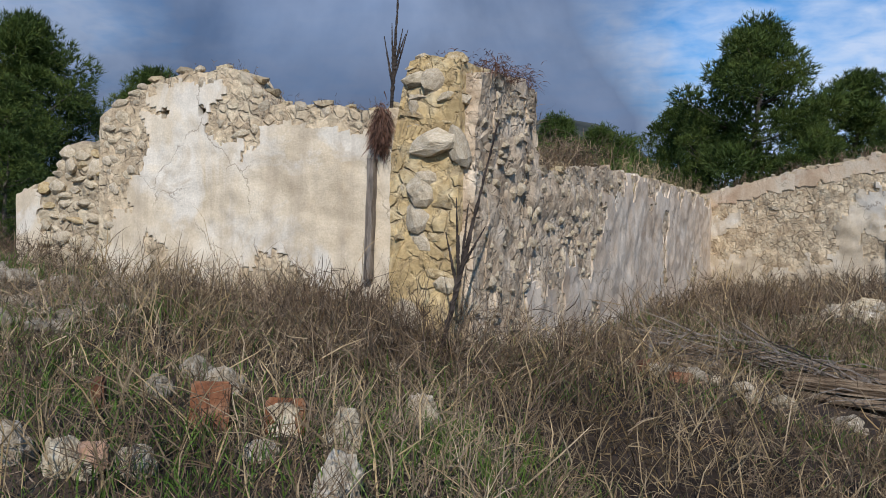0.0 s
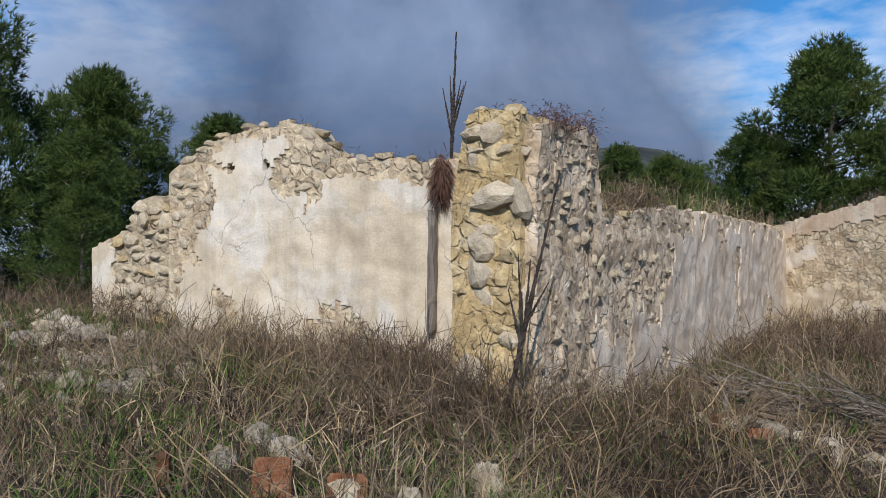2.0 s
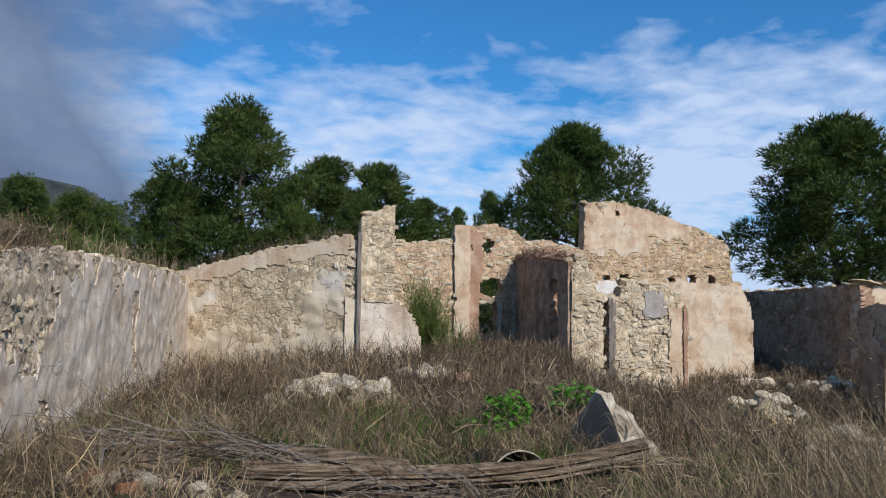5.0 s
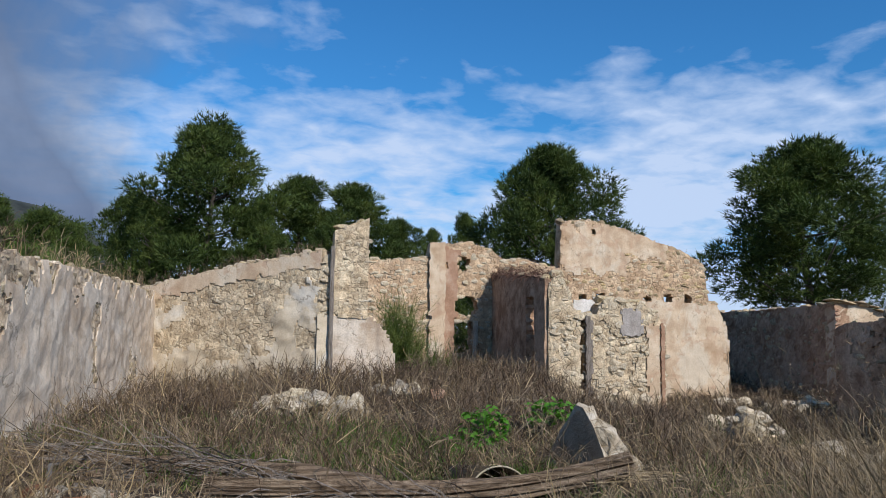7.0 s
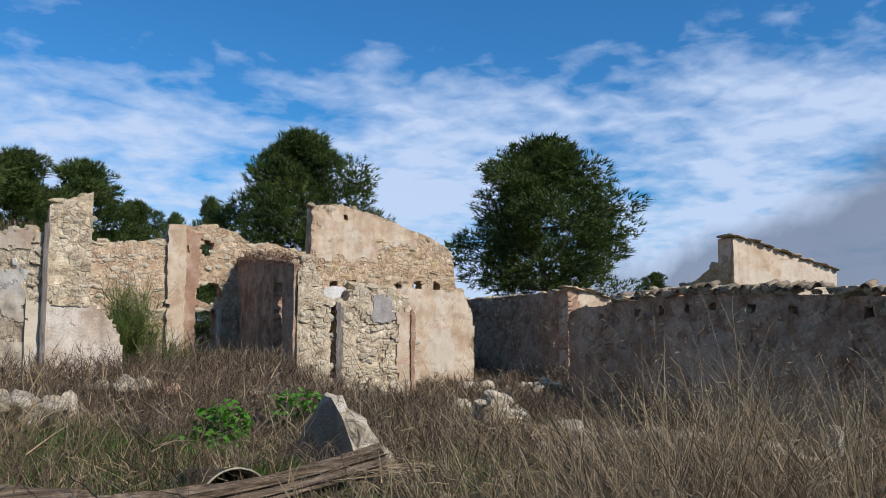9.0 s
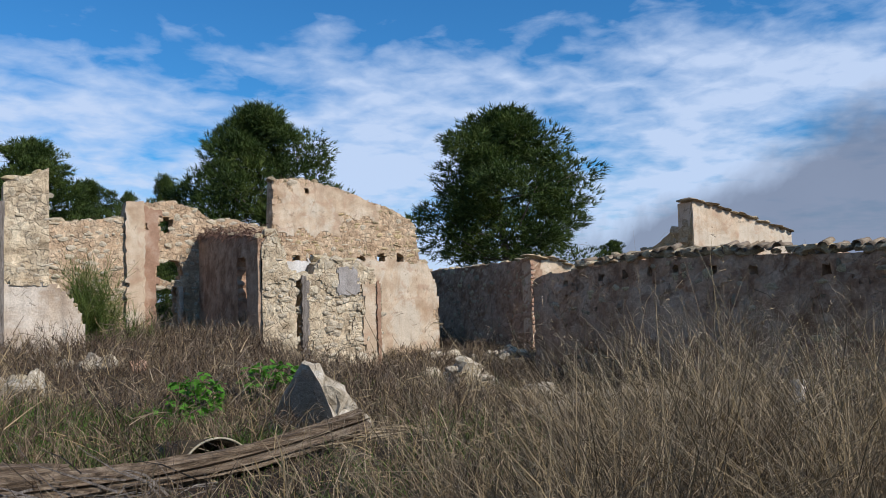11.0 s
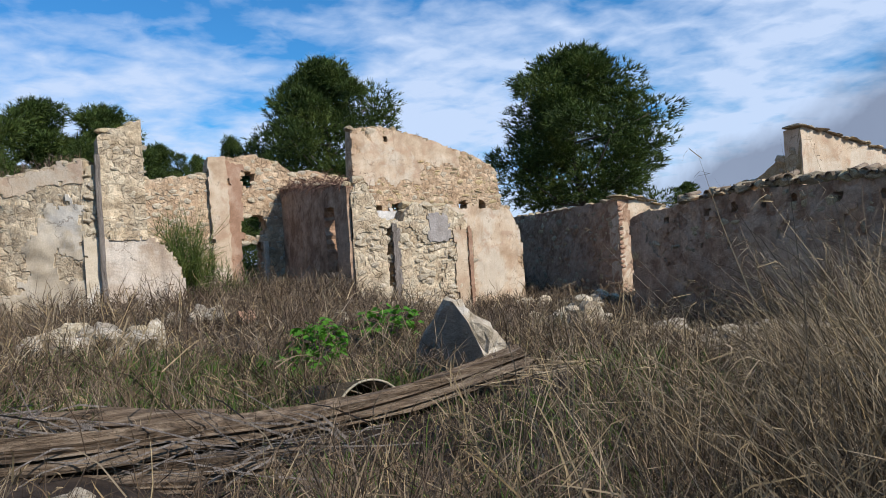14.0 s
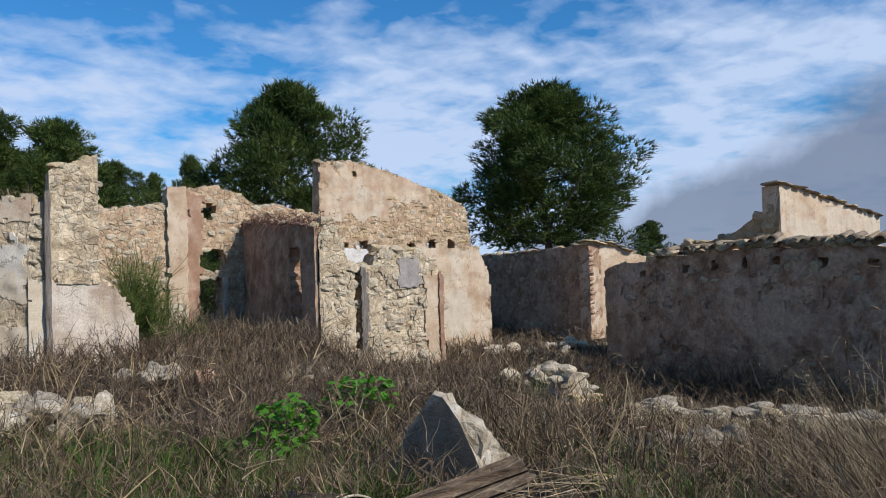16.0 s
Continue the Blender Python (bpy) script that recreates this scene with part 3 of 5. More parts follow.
column = Wall("wall_column", (1.32, 17.9), 0, ((0, 3.5), (0.2, 3.62), (0.55, 3.72), (0.73, 3.76)), -0.2, 0.75, M_CORE_PALE,
              "tall standing column of ruined rubble wall, plastered below", cell=0.1, rough=0.06, seed=16)
pc = patch((-0.3, 1.0, -0.4, 1.72), wobble=0.12, seed=3)
column.plaster("plaster", pc, M_PLASTER_GREY, cell=0.07, proud=0.035, rough=0.04)
column.plaster("cornice", lambda s, z: 1.66 < z + 0.02 * noise.noise((s * 9, z, 1)) < 1.76 and s > 0.1, M_CORE_PALE, cell=0.05, proud=0.06)
column.stones(PALES, lambda s, z: not pc(s, z), size=(0.1, 0.3), course=0.11, proud=0.0, deep=0.12, gaps=0.3)
column.cap(STONES, 0.14, (0.15, 0.28), 0.1)
stub = Wall("wall_column_side", (2.05, 18.02), 0, ((0, 1.75), (0.12, 1.72), (0.45, 1.25), (0.58, 1.05), (0.62, 0.5)), -0.2, 0.45, M_CORE_PALE, "low plastered wall stub beside the column", cell=0.08, rough=0.04, seed=17)
stub.plaster("plaster", patch((-0.2, 0.9, -0.4, 1.9), wobble=0.25, seed=3, cut=0.2), M_PLASTER_GREY, cell=0.07, proud=0.02)
stub.cap(STONES, 0.14, (0.1, 0.2), 0.1)
jamb = Wall("wall_column_jamb", (1.0, 17.95), 0, ((0, 2.5), (0.12, 2.95), (0.25, 3.0)), -0.2, 0.6, M_CORE, "ragged door jamb beside the column", cell=0.06, rough=0.05, seed=18)
jamb.stones(PALES, lambda s, z: z > 1.75, size=(0.1, 0.26), course=0.11, proud=0.04, deep=0.14, gaps=0.1)
jamb.plaster("plaster", patch((0, 0.4, -0.2, 1.72), wobble=0.05, seed=3), M_PLASTER, cell=0.06, proud=0.03)

facade = Wall("wall_facade", (2.4, 25.4), 0, ((0, 3.4), (0.35, 3.48), (2.3, 3.66), (2.33, 4.1), (2.8, 4.1), (3.6, 4.15), (4.3, 3.92), (4.8, 3.61), (5.3, 3.68), (6.4, 3.42), (6.58, 3.42), (6.6, 4.95), (7.5, 5.03), (8.7, 4.8), (9.9, 4.4),
              (10.95, 4.08), (11.65, 3.63), (11.72, 2.5), (12.1, 2.3), (12.45, 1.5), (12.5, 0.2)), -1.5, 0.55, M_CORE_RED, "tall roofless farmhouse facade of stone with pinkish plaster and joist holes",
              cell=0.09, rough=0.05, seed=19, holes=(("round", 3.4, 3.46, 0.42, 0.42), ("round", 3.5, 2.15, 0.75, 0.62), ("rect", 3.38, 1.15, 0.66, 1.0),
              ("round", 7.35, 2.53, 0.26, 0.24), ("round", 7.98, 2.53, 0.34, 0.28), ("round", 9.6, 2.5, 0.28, 0.26), ("round", 10.32, 2.52, 0.34, 0.3), ("round", 11.0, 2.54, 0.32, 0.3), ("round", 7.71, 4.62, 0.2, 0.2)))
pf = patch((6.6, 8.9, 3.3, 4.9), (8.8, 10.2, 3.9, 4.6), (9.2, 12.5, -0.7, 2.42), (8.2, 9.6, -0.6, 2.2), wobble=0.35, freq=1.6, seed=8.4)
facade.plaster("plaster", pf, M_PLASTER_PINK, cell=0.075, proud=0.012, rough=0.045)
facade.plaster("limewash_patch", patch((6.9, 8.6, 1.5, 2.42), wobble=0.14, seed=2), M_WHITE, cell=0.1, proud=0.05, label="white limewash patch")
facade.plaster("pilaster", patch((2.33, 2.8, 0.2, 4.2), wobble=0.05, seed=2), M_PLASTER_PINK, cell=0.1, proud=0.13)
facade.plaster("red_plaster_strip", patch((2.8, 3.2, 0.2, 3.95), wobble=0.12, seed=4), M_PLASTER_RED, cell=0.1, proud=0.05)
facade.stones(PALES, lambda s, z: not pf(s, z) and s < 6.6 and not 2.3 < s < 3.1 and z > 0.8, size=(0.14, 0.4), course=0.12, proud=0.012, deep=0.1, limit=280, gaps=0.2)
facade.stones(OCHRES + PALES[:4], lambda s, z: not pf(s, z) and s >= 6.6 and z > 1.4, size=(0.12, 0.36), course=0.12, proud=0.004, deep=0.1, limit=290, gaps=0.2)
facade.cap(STONES, 0.25, (0.18, 0.36), 0.25)

block = Wall("wall_block", (6.8, 20.1), 0, ((0, 2.5), (0.1, 2.75), (0.35, 2.85), (0.55, 2.5), (0.66, 1.92), (1.3, 1.86), (1.4, 2.1), (1.6, 2.25), (2.5, 2.15), (2.9, 1.9), (3.15, 1.5)), -0.9, 0.6, M_CORE_PALE,
             "low rubble wall with two walled-up doorways", cell=0.07, rough=0.07, seed=20, holes=(("rect", 0.92, 0.85, 0.13, 1.75),))
pb = patch((1.9, 2.5, 1.35, 2.0), wobble=0.12, seed=6)
block.plaster("plaster", pb, M_CEMENT, cell=0.07, proud=0.06, label="grey plaster remnant")
block.plaster("door_reveal", patch((0.98, 1.14, -0.9, 1.8), wobble=0.05, seed=6), M_WOOD, cell=0.06, proud=0.09)
block.plaster("door_reveal", patch((2.62, 2.98, -0.9, 1.62), wobble=0.06, seed=8), M_PLASTER_PINK, cell=0.06, proud=0.05)
block.plaster("door_post", patch((3.0, 3.1, -0.9, 1.66), wobble=0.03, seed=8), M_PLASTER_RED, cell=0.05, proud=0.08, label="faded red plastered door edge")
pm = patch((-0.2, 3.4, -0.9, 3.0), wobble=0.5, freq=2.4, seed=9.1, cut=0.62)
block.plaster("mortar_smear", pm, M_CORE_PALE, cell=0.06, proud=0.035, rough=0.04)
block.stones(PALES, lambda s, z: not pb(s, z), size=(0.10, 0.36), course=0.13, proud=0.012, deep=0.11, limit=160, gaps=0.3)
block.stones(FLATS, lambda s, z: not pb(s, z), size=(0.12, 0.34), course=0.14, proud=0.035, deep=0.11, limit=130, gaps=0.3)
block.cap(STONES, 0.16, (0.18, 0.42), 0.05)

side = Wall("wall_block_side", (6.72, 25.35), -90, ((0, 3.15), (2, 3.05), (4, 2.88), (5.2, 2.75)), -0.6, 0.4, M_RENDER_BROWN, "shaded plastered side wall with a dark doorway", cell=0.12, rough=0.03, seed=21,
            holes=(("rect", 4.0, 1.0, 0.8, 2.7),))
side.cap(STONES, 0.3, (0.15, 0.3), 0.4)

wr = Wall("wall_yard", (13.8, 18.7), -90, ((0, 1.56), (0.05, 1.64), (0.5, 1.7), (2.4, 1.86), (4, 1.95), (6, 1.93), (8.6, 1.82), (20, 1.6)), -1.8, 0.6, M_RENDER_DARK,
          "long shaded yard wall of dirty grey render", cell=0.1, rough=0.09, seed=22,
          holes=tuple(("round", s, z, 0.17, 0.2) for s, z in ((1.3, 1.45), (2.6, 1.6), (3.4, 1.62), (4.15, 1.64), (4.9, 1.66), (5.9, 1.62), (6.9, 1.6), (8.4, 1.52), (9.9, 1.5))))
pr = patch((0, 20, -1.8, 1.4), wobble=0.35, seed=4.4, cut=0.38)
wr.plaster("render_coat", pr, M_RENDER_DARK, cell=0.1, proud=0.045, rough=0.07)
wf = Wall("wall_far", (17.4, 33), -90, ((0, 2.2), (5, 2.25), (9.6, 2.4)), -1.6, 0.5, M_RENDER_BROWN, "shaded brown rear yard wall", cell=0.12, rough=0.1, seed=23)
wr.stones(STONES, lambda s, z: not pr(s, z) and s < 12, size=(0.14, 0.36), course=0.16, proud=0.01, deep=0.12, limit=110, gaps=0.45)
wf.stones(STONES, lambda s, z: z > -0.6, size=(0.14, 0.4), course=0.16, proud=0.0, deep=0.12, limit=220, gaps=0.3)
wf.cap(STONES, 0.3, (0.2, 0.4), 0.2)
wc = Wall("wall_cross", (17.4, 23.4), 0, ((0, 2.42), (1.0, 2.36), (2.6, 1.9), (4, 1.8)), -1.6, 0.5, M_PLASTER_PINK, "sunlit cross wall end with red brick edge", cell=0.15, rough=0.04, seed=24)
wc.cap(STONES, 0.22, (0.25, 0.5), 0.0)
wg = Wall("wall_gable", (17.0, 16.0), 0, ((0, 3.5), (0.1, 3.55), (4.1, 2.78)), -1.4, 0.5, M_PLASTER_PINK, "sunlit cream gable wall with sloping top", cell=0.15, rough=0.03, seed=25)
wb = Wall("wall_gable_side", (17.0, 20.5), -90, ((0, 1.9), (1.5, 2.2), (3.0, 2.35), (3.6, 2.7), (4.4, 3.1), (4.48, 3.5)), -1.4, 0.5, M_STONE_OCHRE, "broken stepped wall below the gable", cell=0.14, rough=0.08, seed=26)
wb.stones(STONES, lambda s, z: z > 1.0, size=(0.2, 0.4), course=0.17, proud=0.04, deep=0.14, limit=200)
wb.cap(STONES, 0.22, (0.2, 0.4), 0.1)

# ---- vegetation ----


def raw_mesh(name, co, quads, tris, mat):
    me = bpy.data.meshes.new(name)
    me.vertices.add(len(co))
    me.vertices.foreach_set("co", co.astype(np.float32).ravel())
    loops = np.concatenate((quads.ravel(), tris.ravel())).astype(np.int32)
    me.loops.add(len(loops))
    me.loops.foreach_set("vertex_index", loops)
    me.polygons.add(len(quads) + len(tris))
    me.polygons.foreach_set("loop_start", np.concatenate((np.arange(len(quads)) * 4, len(quads) * 4 + np.arange(len(tris)) * 3)).astype(np.int32))
    me.update(calc_edges=True)
    me.materials.append(mat)
    return me


def strands(name, p0, ways, length, width, droop, mat, r):
    """Thin drooping stems: each starts at p0, heads along its way, and bends down; five triangles each."""
    n = len(p0)
    ways = ways / np.linalg.norm(ways, axis=1)[:, None]
    sidev = np.cross(ways, r.normal(size=(n, 3)))
    sidev *= (np.broadcast_to(width, n) / 2 / np.linalg.norm(sidev, axis=1))[:, None]
    ln = np.broadcast_to(length, n)[:, None]
    dr = np.broadcast_to(droop, n)[:, None]
    wob = r.normal(size=(n, 3)) * 0.05 * ln
    rows = []
    for f, k in ((0.0, 1.0), (0.5, 0.8), (0.82, 0.5), (1.0, 0.0)):
        c = p0 + ways * ln * f + wob * math.sin(math.pi * f)
        c = c - np.array([0, 0, 1.0]) * dr * ln * f * f
        rows += [c - sidev * k, c + sidev * k] if k else [c]
    co = np.stack(rows, 1).reshape(-1, 3)
    base = np.arange(n)[:, None] * 7
    quads = (base + np.array([[0, 1, 3, 2, 2, 3, 5, 4]])).reshape(-1, 4)
    return raw_mesh(name, co, quads, base + np.array([[4, 5, 6]]), mat)


def clear_of_walls(xy):
    """Keep the ground that is not inside a wall, and the trodden line."""
    x, y = xy[:, 0], xy[:, 1]
    ok = np.ones(len(xy), bool)
    for x0, x1, y0, y1 in ((-10.2, -3.2, 6.8, 8.2), (-3.3, -2.5, 5.95, 20.3), (1.2, 2.7, 17.8, 18.8), (2.3, 15, 25.2, 26), (6.7, 10, 20.0, 20.8), (6.6, 7.2, 20, 25.5), (13.7, 14.5, -2, 18.8)):
        ok &= ~((x > x0) & (x < x1) & (y > y0) & (y < y1))
    ok &= ~((np.abs(x - 0.2) < 0.5) & (y > -1.5) & (y < 4.2))
    return xy[ok]


def swell(x, y, k=0.0):
    """A slow uneven field between about -1 and 1."""
    return (np.sin(x * 1.15 + 1.6 * np.sin(y * 0.83 + k) + k) * np.sin(y * 1.31 + 1.4 * np.sin(x * 0.71 + 2 * k)) + 0.5 * np.sin(x * 3.1 + y * 2.3 + 3 * k) * np.sin(y * 3.7 - x * 1.9 + k)) / 1.3


def grass(name, zones, h, w, spread, droop, mat, label, seed, bare=-2.0, k=0.0, branch=0):
    """A field of stems; bare cuts gaps by the slow field, branch adds side twigs to each."""
    r = np.random.default_rng(seed)
    bits = []
    for x0, x1, y0, y1, per in zones:
        n = int((x1 - x0) * (y1 - y0) * per)
        bits.append(np.stack((r.uniform(x0, x1, n), r.uniform(y0, y1, n)), 1))
    xy = clear_of_walls(np.concatenate(bits))
    f = swell(xy[:, 0], xy[:, 1], k) + r.normal(size=len(xy)) * 0.25
    xy, f = xy[f > bare], f[f > bare]
    n = len(xy)
    x, y = xy[:, 0], xy[:, 1]
    low = np.where((y < 4.6) & (x < 3), 0.6, 1.0) * np.clip(0.8 + 0.55 * f, 0.35, 1.5)
    low = np.minimum(low * (1.35 if mat is M_GREEN else 1.0), 1.5)
    for ax, ay, bx, by in ((3.8, 8.5, 2.4, 8.5), (2.4, 8.5, 0.5, 7.9), (0.5, 7.9, -1.9, 9.2), (0.3, 7.3, -1.4, 8.1)):
        # the timbers keep the growth down beside them
        t = np.clip(((x - ax) * (bx - ax) + (y - ay) * (by - ay)) / ((bx - ax) ** 2 + (by - ay) ** 2), 0, 1)
        gap = np.hypot(x - ax - t * (bx - ax), y - ay - t * (by - ay))
        low = low * np.where(gap < 0.55, np.where(x > 0.3, 0.42, 0.7), 1.0)
    low = low * np.where((x > -1.5) & (x < 1.3) & (y > 6.2) & (y < 7.8), 0.45, 1.0)
    low = low * np.where((x > 6.3) & (y > 6.5) & (y < 16), 0.62, 1.0)
    ln = r.uniform(*h, n) * low
    dist = np.hypot(x - 0.2, y - 1.5)
    wd = w * (1 + dist / 8.0) * r.uniform(0.6, 1.4, n)
    p0 = np.stack((x, y, ground_np(x, y) - 0.02), 1)
    # neighbouring stems lie over the same way, with strays
    th = 3.0 * swell(x * 0.6, y * 0.6, k + 2) * math.pi + r.normal(size=n) * 1.3
    tilt = spread * r.uniform(0.1, 1.0, n)
    ways = np.stack((np.cos(th) * np.sin(tilt), np.sin(th) * np.sin(tilt), np.cos(tilt)), 1)
    if branch:
        parts = [(p0, ways, ln, wd)]
        for _ in range(branch):
            at = r.uniform(0.3, 0.85, n)
            q = p0 + ways * (ln * at)[:, None] - np.array([0, 0, 1.0]) * (droop * ln * at * at)[:, None]
            parts.append((q, ways * 0.8 + r.normal(size=(n, 3)) * 0.6 + np.array([0, 0, 0.15]), ln * r.uniform(0.2, 0.5, n), wd * 0.7))
        p0, ways, ln, wd = (np.concatenate([q[i] for q in parts]) for i in range(4))
    ob = new(name, strands(name, p0, ways, ln, wd, droop, mat, r))
    return tagged(ob, label, "grass", kind="stuff")


grass("dry_grass", ((-7, 6, 1.2, 7, 520), (-10, 8, 7, 13, 330), (-3, 14, 13, 25, 110), (10, 14, 14, 25, 90), (14, 17.3, 18.9, 30, 90), (6, 14, 0, 13, 150), (-8, 9, -4, 1.2, 90), (-13, -7, 3, 7, 230)), (0.16, 0.55), 0.0036, 1.5, 0.42, M_STRAW, "matted tangle of dry straw-coloured grass", 21)
grass("brown_weeds", ((-7, 6, 1.2, 7, 150), (-10, 8, 7, 13, 95), (-3, 14, 13, 25, 46), (10, 14, 14, 25, 30), (14, 17.3, 18.9, 30, 32), (6, 14, 0, 13, 46), (-17, -10, 4, 11, 30), (-10, -7, 3, 7, 70)), (0.22, 0.72), 0.0038, 1.0, 0.14, M_TWIG, "brown dead branching weeds standing in the grass", 41, bare=-0.35, k=1.0, branch=5)
grass("litter", ((-7, 6, 1.2, 7, 230), (-10, 8, 7, 13, 130), (-3, 14, 13, 25, 40), (6, 14, 0, 13, 50), (-8, 9, -4, 1.2, 60), (-18, -10, 4, 12, 60)), (0.15, 0.45), 0.005, 1.55, 0.3, M_TWIG, "flattened brown litter of old stems", 47, k=3.0)
grass("green_grass", ((-7, 3, 1.2, 4.6, 520), (-7, 3, 4.6, 6.5, 200), (-2.5, 6, 6.5, 13, 170), (4, 8, 3.5, 9, 120), (-13, -7, 3, 7, 260)), (0.14, 0.4), 0.0046, 0.9, 0.3, M_GREEN, "fresh green grass among the dry stems", 61, bare=-0.15, k=4.0)
grass("green_tuft", ((1.0, 3.3, 9.2, 12.2, 900), (-0.4, 1.6, 9.4, 12, 260), (-2.6, 0.5, 2.2, 4.4, 240), (-4.6, -2.4, 2.4, 4.2, 260)), (0.16, 0.38), 0.0055, 0.7, 0.3, M_GREEN, "patches of lush green grass", 66, bare=-0.5, k=5.0)
grass("pale_stalks", ((-7, 6, 1.5, 7, 60), (-10, 8, 7, 13, 40), (-3, 14, 13, 25, 12), (6, 14, 0, 13, 18)), (0.4, 0.95), 0.0054, 1.05, 0.16, M_STRAW, "long pale dry stalks leaning over the grass", 71, k=2.0, branch=2)


def tube(path, radii, sides=6):
    """Verts and faces of a tapered tube along the path."""
    verts, faces = [], []
    for i, (p, r) in enumerate(zip(path, radii)):
        p = Vector(p)
        d = (Vector(path[min(i + 1, len(path) - 1)]) - Vector(path[max(i - 1, 0)])).normalized()
        a = d.orthogonal().normalized()
        b = d.cross(a)
        verts += [p + (a * math.cos(q) + b * math.sin(q)) * r for q in (2 * math.pi * k / sides for k in range(sides))]
    for i in range(len(path) - 1):
        for k in range(sides):
            faces.append((i * sides + k, i * sides + (k + 1) % sides, (i + 1) * sides + (k + 1) % sides, (i + 1) * sides + k))
    faces.append(tuple(reversed(range(sides))))
    faces.append(tuple(range((len(path) - 1) * sides, len(path) * sides)))
    return verts, faces


def pine(name, seed, height=9.0, spread=3.4, bare=0.25, tufts=11000, label=""):
    """An Aleppo pine: trunk, limbs, and a crown of needle tufts gathered in uneven clumps."""
    rng = random.Random(seed)
    r = np.random.default_rng(seed)
    tree = tagged(new(name), label or "dark green pine tree with a dense rounded crown", "tree", group="pine trees")
    wood_v, wood_f = [], []

    def add(path, radii):
        v, f = tube(path, radii)
        k = len(wood_v)
        wood_v.extend(v)
        wood_f.extend(tuple(i + k for i in q) for q in f)
    bend = [(0.25 * math.sin(i * 0.9 + seed) * i / 6, 0.2 * math.cos(i * 1.1 + seed) * i / 6, height * 0.9 * i / 6) for i in range(7)]
    add(bend, [0.02 * height * (1 - 0.8 * i / 6) for i in range(7)])
    centres = []
    for i in range(96):
        f = bare + (1 - bare) * (i + 0.5) / 96
        z = height * f
        prof = math.sin(math.pi * min(1.0, (f - bare) / (1 - bare) * 0.78 + 0.22)) ** 0.7
        a = i * 2.4 + rng.uniform(-0.5, 0.5)
        lobe = 0.86 + 0.42 * noise.noise((1.7 * math.cos(a), 1.7 * math.sin(a), f * 3.2 + seed))
        d = spread * prof * lobe * rng.uniform(0.25, 1.05)
        c = Vector((d * math.cos(a), d * math.sin(a), z + rng.uniform(-0.3, 0.3)))
        centres.append((c, spread * rng.uniform(0.13, 0.27)))
        if i % 3 == 0:
            root = Vector(bend[min(6, int(f * 6))])
            root.z = max(0.5, z - d * 0.45)
            midp = (root + c) / 2 + Vector((0, 0, -0.1 * d))
            add([root, midp, c], [0.006 * height, 0.004 * height, 0.0015 * height])
    part("trunk", mesh_of("trunk", wood_v, wood_f, M_BARK, True), tree)
    pick = r.integers(0, len(centres), tufts)
    cc = np.array([tuple(centres[i][0]) for i in pick])
    rr = np.array([centres[i][1] for i in pick])
    v = r.normal(size=(tufts, 3))
    v /= np.linalg.norm(v, axis=1)[:, None]
    shell = r.uniform(0.3, 1.08, tufts) ** 0.6
    pos = cc + v * (rr * shell)[:, None] * np.array([1.0, 1.0, 0.8])
    # each shoot points outwards and up, with its needles fanned about it
    shoot = v * 0.9 + pos * np.array([0.16, 0.16, 0]) + np.array([0, 0, 0.8])
    k = 6
    dirs = r.normal(size=(tufts, k, 3)) * 0.75 + shoot[:, None, :]
    dirs /= np.linalg.norm(dirs, axis=2)[:, :, None]
    sidev = np.cross(dirs, r.normal(size=(tufts, k, 3)))
    sidev /= np.linalg.norm(sidev, axis=2)[:, :, None]
    ln = height * 0.031 * r.uniform(0.6, 1.3, (tufts, k, 1))
    wd = height * 0.0021
    p = pos[:, None, :]
    tri = np.stack((p - sidev * wd, p + sidev * wd, p + dirs * ln), 2).reshape(-1, 3)
    me = bpy.data.meshes.new("crown")
    nt = len(tri) // 3
    me.vertices.add(len(tri))
    me.vertices.foreach_set("co", tri.astype(np.float32).ravel())
    me.loops.add(len(tri))
    me.loops.foreach_set("vertex_index", np.arange(len(tri), dtype=np.int32))
    me.polygons.add(nt)
    me.polygons.foreach_set("loop_start", (np.arange(nt) * 3).astype(np.int32))
    me.update(calc_edges=True)
    me.materials.append(M_NEEDLE)
    part("crown", me, tree)
    return tree


def stand(tree, x, y, top, wide=1.0, turn=0.0, base=None, height=9.0):
    g = ground(x, y) if base is None else base
    k = (top - g) / (height * 1.09)
    m = pose(x, y, g, 0, 0, turn) @ Matrix.Diagonal((k * wide, k * wide, k, 1))
    if tree.location.length == 0 and tree.scale.x == 1 and "placed" not in tree:
        tree["placed"] = 1
        tree.matrix_basis = m
        return tree
    c = copy_thing(tree, pose(x, y, g, 0, 0, turn))
    c.scale = (k * wide, k * wide, k)
    return c


